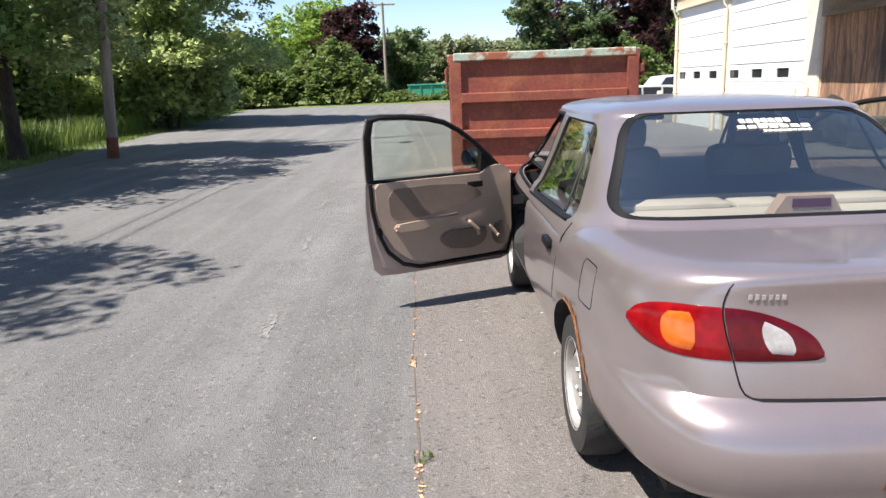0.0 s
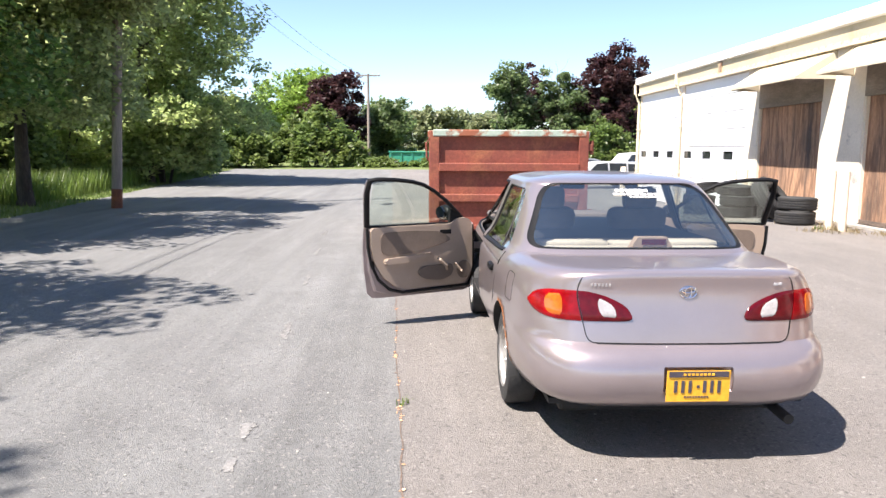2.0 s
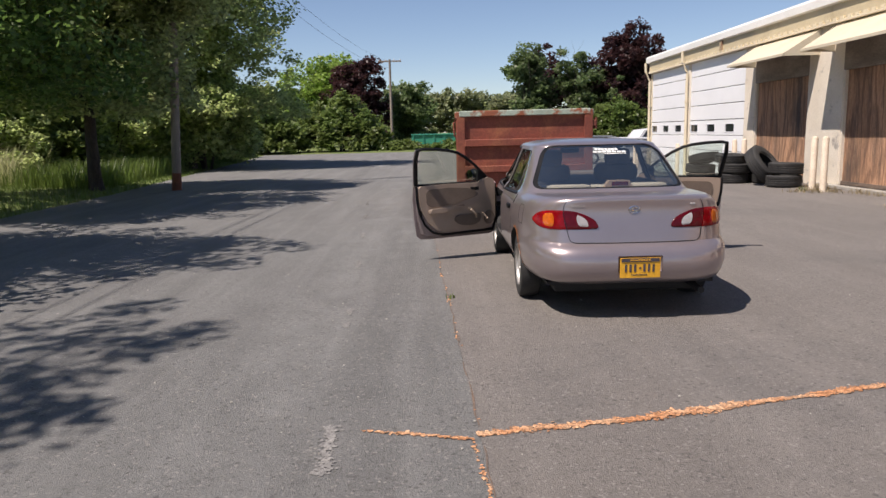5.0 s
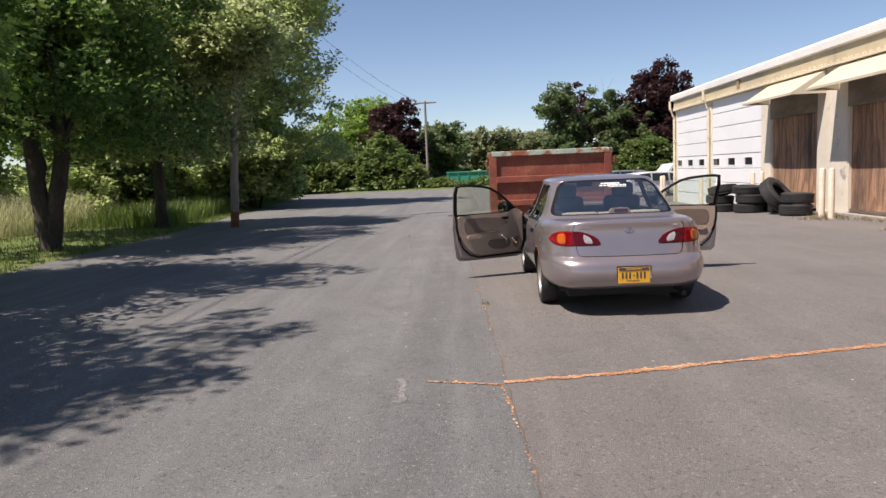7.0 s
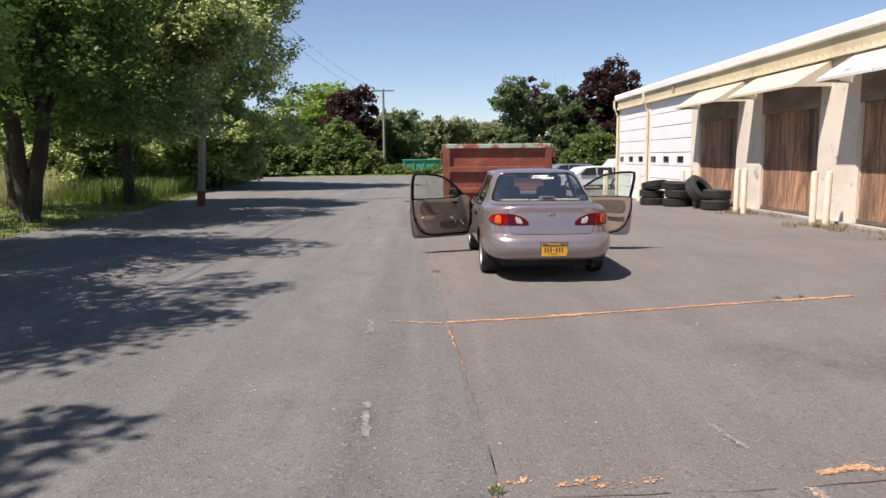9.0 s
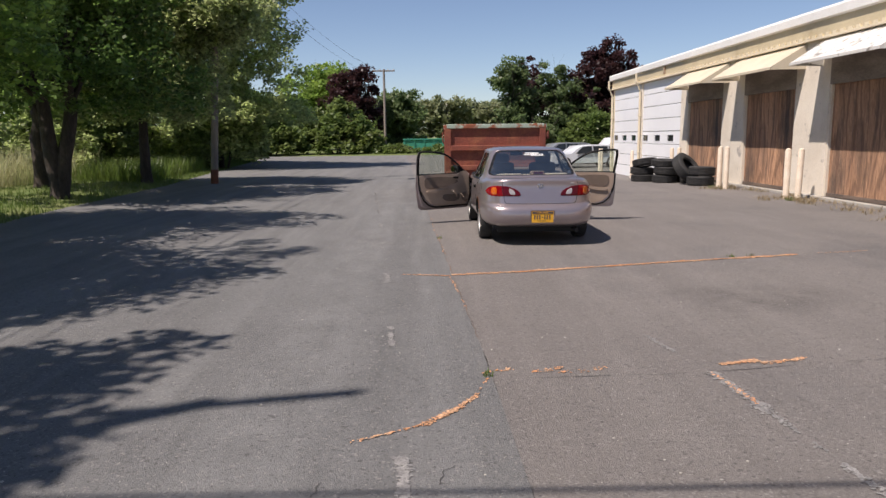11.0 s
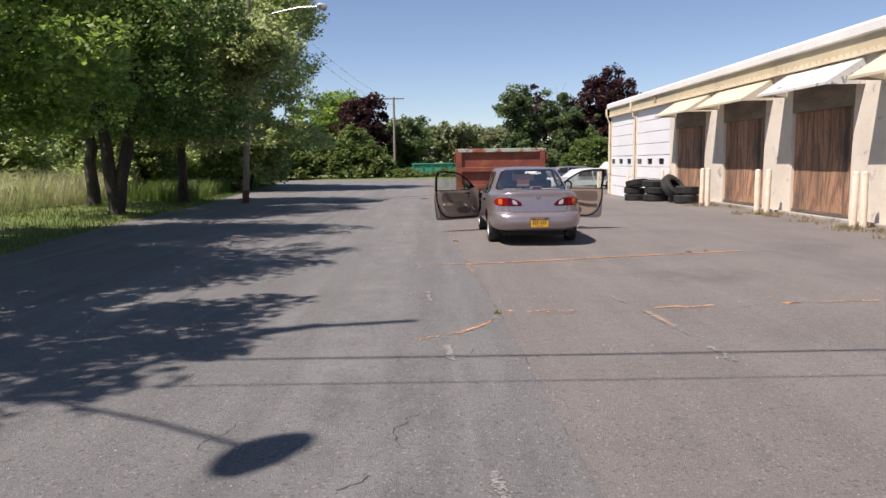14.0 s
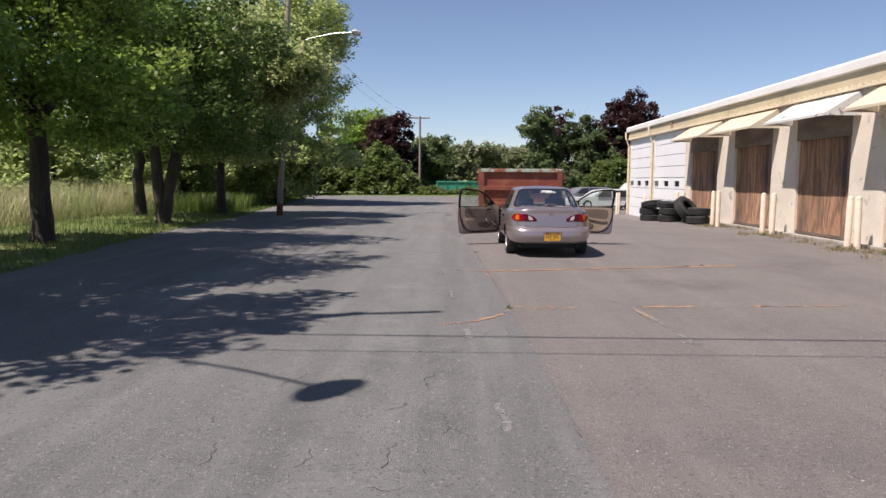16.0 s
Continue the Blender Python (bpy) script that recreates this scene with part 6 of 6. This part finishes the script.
def sedan():
    car = thing("parked_sedan", "mauve-silver sedan with open front doors and a rusty rear arch", "car")
    bm = bmesh.new()
    rings = [[bm.verts.new(p) for p in loop(yr, yf, w, z)] for z, yr, yf, w in LEVELS]
    for a, b in zip(rings, rings[1:]):
        n = len(a)
        for k in range(n):
            bm.faces.new((a[k], a[(k + 1) % n], b[(k + 1) % n], b[k]))
    for ring in (rings[0], rings[-1]):
        n = len(ring)
        for k in range(n // 2):
            face = [ring[k], ring[k + 1], ring[(n - k - 1) % n], ring[(n - k) % n]]
            bm.faces.new(list(dict.fromkeys(face)))
    cutters = []
    for s in (-1, 1):
        for y in (1.0, 3.47):
            c = bmesh.new()
            bmesh.ops.create_cone(c, cap_ends=True, segments=40, radius1=0.335, radius2=0.335, depth=0.34, matrix=pose(s * 0.80, y, 0.305, 0, 90, 0))
            cutters.append((c, 1))
        # shallow door opening, its near-black faces standing in for the dim cabin
        cutters.append((boxed(s * 0.60, s * 1.0, 2.33, 3.33, 0.40, 1.1), 1))
    cutters.append((boxed(-0.160, 0.188, -0.2, 0.020, 0.395, 0.522, 0.010), 0))
    body = part("body", carved(bm, [PAINT, DARK], cutters), [PAINT, DARK], car, smooth=True)
    # roof, pillars and glass: one shell with its window openings
    rear_out = rounded(REAR_OUT, [0.085, 0.085, 0.12, 0.12], 8)
    side_out = rounded([(1.245, 0.925), (2.275, 0.900), (2.225, 1.318), (1.525, 1.315)], [0.07, 0.025, 0.04, 0.11])
    door_out = rounded([(2.375, 0.90), (3.43, 0.92), (2.83, 1.322), (2.345, 1.325)], [0.02, 0.03, 0.06, 0.03])
    shield_out = rounded([(-0.70, 0.965), (0.70, 0.965), (0.545, 1.340), (-0.545, 1.340)], 0.05)
    cuts = [(cabin_solid(0.028, 0.86), 1), (prism(bmesh.new(), rear_out, "y", 0.4, 1.75), 1), (prism(bmesh.new(), side_out, "x", -1.2, 1.2), 1),
            (prism(bmesh.new(), door_out, "x", -1.2, 1.2), 1), (prism(bmesh.new(), shield_out, "y", 2.95, 4.2), 1)]
    part("cabin_shell", carved(cabin_solid(), [PAINT, SEAT], cuts), [PAINT, SEAT], car, "smooth roof with its pillars", smooth=True)
    for s in (-1, 1):
        def flank(y, z, d, s=s):
            return Vector((s * (flank_x(y, z) - d), y, z))
        pane_and_rim(side_out, flank, (0.972, 0.945), GLASS_DARK, car, "rear_door_window", "smoked rear door window", "window_seal")
        part("division_bar", tube(bmesh.new(), [flank(1.44, 0.935, 0.012), flank(1.545, 1.10, 0.012), flank(1.62, 1.30, 0.012)], 0.007, 8), BLACK_TRIM, car, smooth=True)
        part("belt_strip", tube(bmesh.new(), [flank(y, lerp(0.922, 0.896, (y - 1.3) / 1.0), -0.003) for y in np.linspace(1.30, 2.30, 14)], 0.008, 6), BLACK_TRIM, car, smooth=True)
        part("door_seal", tube(bmesh.new(), [flank(y, z, 0.010) for y, z in dense(door_out)], 0.012, 6), BLACK_TRIM, car, smooth=True)
        wheel(car, s * 0.742, 1.0, s)
        wheel(car, s * 0.742, 3.47, s)
        car_door(car, s)
        part("door_handle", boxed(s * 0.842, s * 0.880, 1.38, 1.53, 0.770, 0.815, 0.012), BLACK_TRIM, car, "black pull handle", smooth=True)

        def skin(y, z, s=s, out=-0.0016):
            yr, _, w = level(z)
            return Vector((s * (w * (1 - max(0.0, (yr + HALF - y) / HALF) ** 6.2) ** (1 / 6.2) + out), y, z))
        seam_line = [skin(1.215, 0.925), skin(1.23, 0.86), skin(1.27, 0.76), skin(1.315, 0.66), skin(1.335, 0.56)]
        part("door_gap", tube(bmesh.new(), seam_line, 0.003, 6), BLACK_TRIM, body, smooth=True)
        if s < 0:
            flap = rounded([(0.66, 0.715), (0.82, 0.715), (0.81, 0.875), (0.66, 0.87)], 0.03)
            part("fuel_flap_gap", tube(bmesh.new(), [skin(y, z) for y, z in dense(flap + flap[:1])], 0.0028, 6), BLACK_TRIM, body, smooth=True)
    window = pane_and_rim(rear_out, lambda x, z, d: Vector((x, back_y(x, z) + d, z)), (0.945, 0.95), GLASS_DARK, car, "rear_window", "smoked rear window with white stickers", "black_border")
    pane_and_rim(shield_out, lambda x, z, d: Vector((x, front_y(x, z) - d, z)), (0.97, 0.96), GLASS, car, "windscreen", "clear windscreen", "windscreen_seal")
    for u0, u1, v0, v1 in ((-0.10, 0.30, 0.855, 0.895), (-0.14, 0.42, 0.80, 0.832), (0.04, 0.40, 0.765, 0.785), (0.02, 0.22, 0.825, 0.845)):
        n = 7 if v1 - v0 > 0.03 else 10
        for k in range(n):
            a, b = lerp(u0, u1, k / n), lerp(u0, u1, (k + 0.78) / n)
            part("sticker", patch(lambda u, v: rear_pane(lerp(a, b, u), lerp(v0, v1, v)) + Vector((0, -0.003, 0.002)), 2, 1, -0.001), STICKER, window, "white sticker lettering bars")
    # cabin
    # near-black plate over the solid body's top, in place of the cabin's dark depth
    part("cabin_shade_plate", box(boxed(-0.58, 0.58, 1.0, 1.3, 0.930, 0.949), -0.68, 0.68, 1.3, 3.35, 0.945, 0.972), DARK, car)
    part("parcel_shelf", boxed(-0.575, 0.575, 0.93, 1.22, 0.950, 0.966, 0.006), CREAM_CLOTH, car, "pale parcel shelf")
    bm = bmesh.new()
    for x0, x1 in ((-0.60, -0.12), (-0.10, 0.12), (0.14, 0.60)):
        box(bm, x0, x1, 1.20, 1.36, 0.95, {-0.60: 0.990, -0.10: 0.984, 0.14: 0.994}[x0], 0.018)
    part("rear_seat", bm, CREAM_CLOTH, car, "pale cloth rear seat tops", smooth=True)
    bm = prism(bmesh.new(), [(-0.05, 0.966), (0.23, 0.966), (0.185, 1.043), (0.00, 1.043)], "y", 0.99, 1.06)
    part("brake_light_housing", bm, TAN, car, "tan high brake light housing")
    part("high_brake_light", boxed(0.025, 0.175, 0.985, 0.992, 0.998, 1.032), RED_DARK, car)
    for x in (-0.36, 0.36):
        part("front_seat", boxed(x - 0.23, x + 0.23, 2.10, 2.26, 0.96, 1.14, 0.06), SEAT, car, smooth=True)
        part("headrest", boxed(x - 0.135, x + 0.135, 2.07, 2.17, 1.13, 1.30, 0.045), SEAT, car, smooth=True)
    part("dashboard", boxed(-0.68, 0.68, 3.15, 3.55, 0.94, 1.0, 0.03), SEAT, car, smooth=True)
    bm = bmesh.new()
    ring = [pose(-0.36, 2.98, 1.0, 62, 0, 0) @ Vector((0.185 * math.cos(a), 0.185 * math.sin(a), 0)) for a in [k * math.pi / 14 for k in range(29)]]
    part("steering_wheel", tube(bm, ring, 0.013, 8), BLACK_TRIM, car, smooth=True)
    part("rear_view_mirror", boxed(-0.11, 0.11, 2.86, 2.89, 1.24, 1.30, 0.015), BLACK_TRIM, car, smooth=True)
    # tail: lamps, boot lid line, plate, badges
    for s in (-1, 1):
        lamp = part("tail_lamp", lens(s, 0.650, 0.902, ease=1, slant=(0.045, 0)), RED, car, "red tail lamp with an amber section", smooth=True)
        part("amber_section", lens(s, 0.735, 0.822, 0.09, 0.91, 0.0135, 0.026, 0.012), AMBER, lamp, "amber turn signal section", smooth=True)
        inner = part("boot_lamp", lens(s, 0.338, 0.642, ease=-1, slant=(0, 0.045)), RED_DARK, car, "dark red lamp on the boot lid", smooth=True)
        part("reversing_light", lens(s, 0.438, 0.535, 0.12, 0.88, 0.0135, 0.026, 0.035), CLEAR_LENS, inner, "white reversing light", smooth=True)
        part("lid_gap", line_on_tail([(s * 0.690, 0.951), (s * 0.676, 0.91), (s * 0.668, 0.868), (s * 0.646, 0.795), (s * 0.624, 0.725), (s * 0.612, 0.68), (s * 0.602, 0.65), (s * 0.588, 0.63), (s * 0.565, 0.6195), (s * 0.54, 0.6165)], 0.0045), BLACK_TRIM, body)
    part("lid_gap", line_on_tail([(-0.54, 0.6165), (-0.2, 0.613), (0.2, 0.613), (0.54, 0.6165)], 0.006), BLACK_TRIM, body)
    plate = part("number_plate", boxed(-0.150, 0.166, -0.002, 0.002, 0.352, 0.512, 0.001), PLATE_YELLOW, car, "yellow number plate with a dark band")
    plate.matrix_world = pose(0, 0.004, 0, 3.0, 0, 0)
    part("plate_band", boxed(-0.140, 0.155, -0.006, -0.0025, 0.480, 0.509), PLATE_BLUE, plate)
    bm = bmesh.new()
    for k in range(7):
        if k != 3:
            x = -0.116 + k * 0.036
            box(bm, x + 0.003, x + 0.019, -0.005, -0.0025, 0.400, 0.462)
    box(bm, 0.000, 0.014, -0.005, -0.0025, 0.425, 0.438)
    for k in range(9):
        box(bm, -0.06 + k * 0.014, -0.051 + k * 0.014, -0.005, -0.0025, 0.374, 0.382)
    part("plate_writing", bm, PLATE_BLUE, plate, "dark bars of writing")
    bm = bmesh.new()
    for k in range(8):
        box(bm, -0.07 + k * 0.020, -0.057 + k * 0.020, -0.009, -0.0065, 0.490, 0.500)
    part("band_writing", bm, PLATE_YELLOW, plate)
    badge = bmesh.new()
    for rx, rz in ((0.044, 0.030), (0.016, 0.028), (0.034, 0.013)):
        ring = [tail(0, 0.868) + Vector((rx * math.cos(a), -0.006, rz * math.sin(a) + (0.010 if rx == 0.034 else 0))) for a in [k * math.pi / 12 for k in range(25)]]
        tube(badge, ring, 0.004, 6)
    part("badge", badge, CHROME, car, "oval chrome badge", smooth=True)
    bm = bmesh.new()
    for k in range(6):
        p = tail(-0.60 + k * 0.022, 0.905, off=0.003)
        box(bm, p.x - 0.005, p.x + 0.005, p.y - 0.002, p.y + 0.002, 0.898, 0.912)
    part("badge_bars", bm, CLEAR_LENS, car, "small silver letter bars")
    bm = bmesh.new()
    for k in range(2):
        p = tail(0.555 + k * 0.03, 0.905, off=0.003)
        box(bm, p.x - 0.010, p.x + 0.010, p.y - 0.003, p.y + 0.003, 0.898, 0.914, 0.003)
    part("badge_bars", bm, CLEAR_LENS, car, "small silver letter bars")
    part("exhaust_pipe", tube(bmesh.new(), [(0.52, 0.75, 0.225), (0.52, 0.25, 0.235), (0.525, 0.07, 0.22)], [0.03, 0.028, 0.028], 12), DARK, car, "blackened exhaust pipe", smooth=True)
    # underside, near-black so the sills stay dark; wider pan added to deepen shade below
    part("underbody_shade", box(boxed(-0.60, 0.60, 0.35, 4.0, 0.17, 0.26, 0.02), -0.68, 0.68, 0.24, 4.15, 0.255, 0.285), DARK, car)
    # rust along the left rear arch
    rng = np.random.default_rng(4)
    bm = bmesh.new()
    for k in range(26):
        a = radians(lerp(5, 95, k / 25))
        r0, r1 = 0.336, 0.336 + 0.012 + 0.03 * rng.random() * (1.2 if 20 < lerp(5, 95, k / 25) < 80 else 0.5)
        q = []
        for aa, r in ((a, r0), (a + 0.066, r0), (a + 0.066, r1), (a, r1 * rng.uniform(0.97, 1.0))):
            y, z = 1.0 - r * math.cos(aa), 0.305 + r * math.sin(aa)
            _, _, w = level(z)
            yr = level(z)[0]
            x = -w * (1 - max(0.0, (yr + HALF - y) / HALF) ** 6.2) ** (1 / 6.2)
            q.append(bm.verts.new((x - 0.003, y, z)))
        bm.faces.new(q)
    part("rust_patch", bm, RUST, body, "orange rust along the rear wheel arch")


sedan()
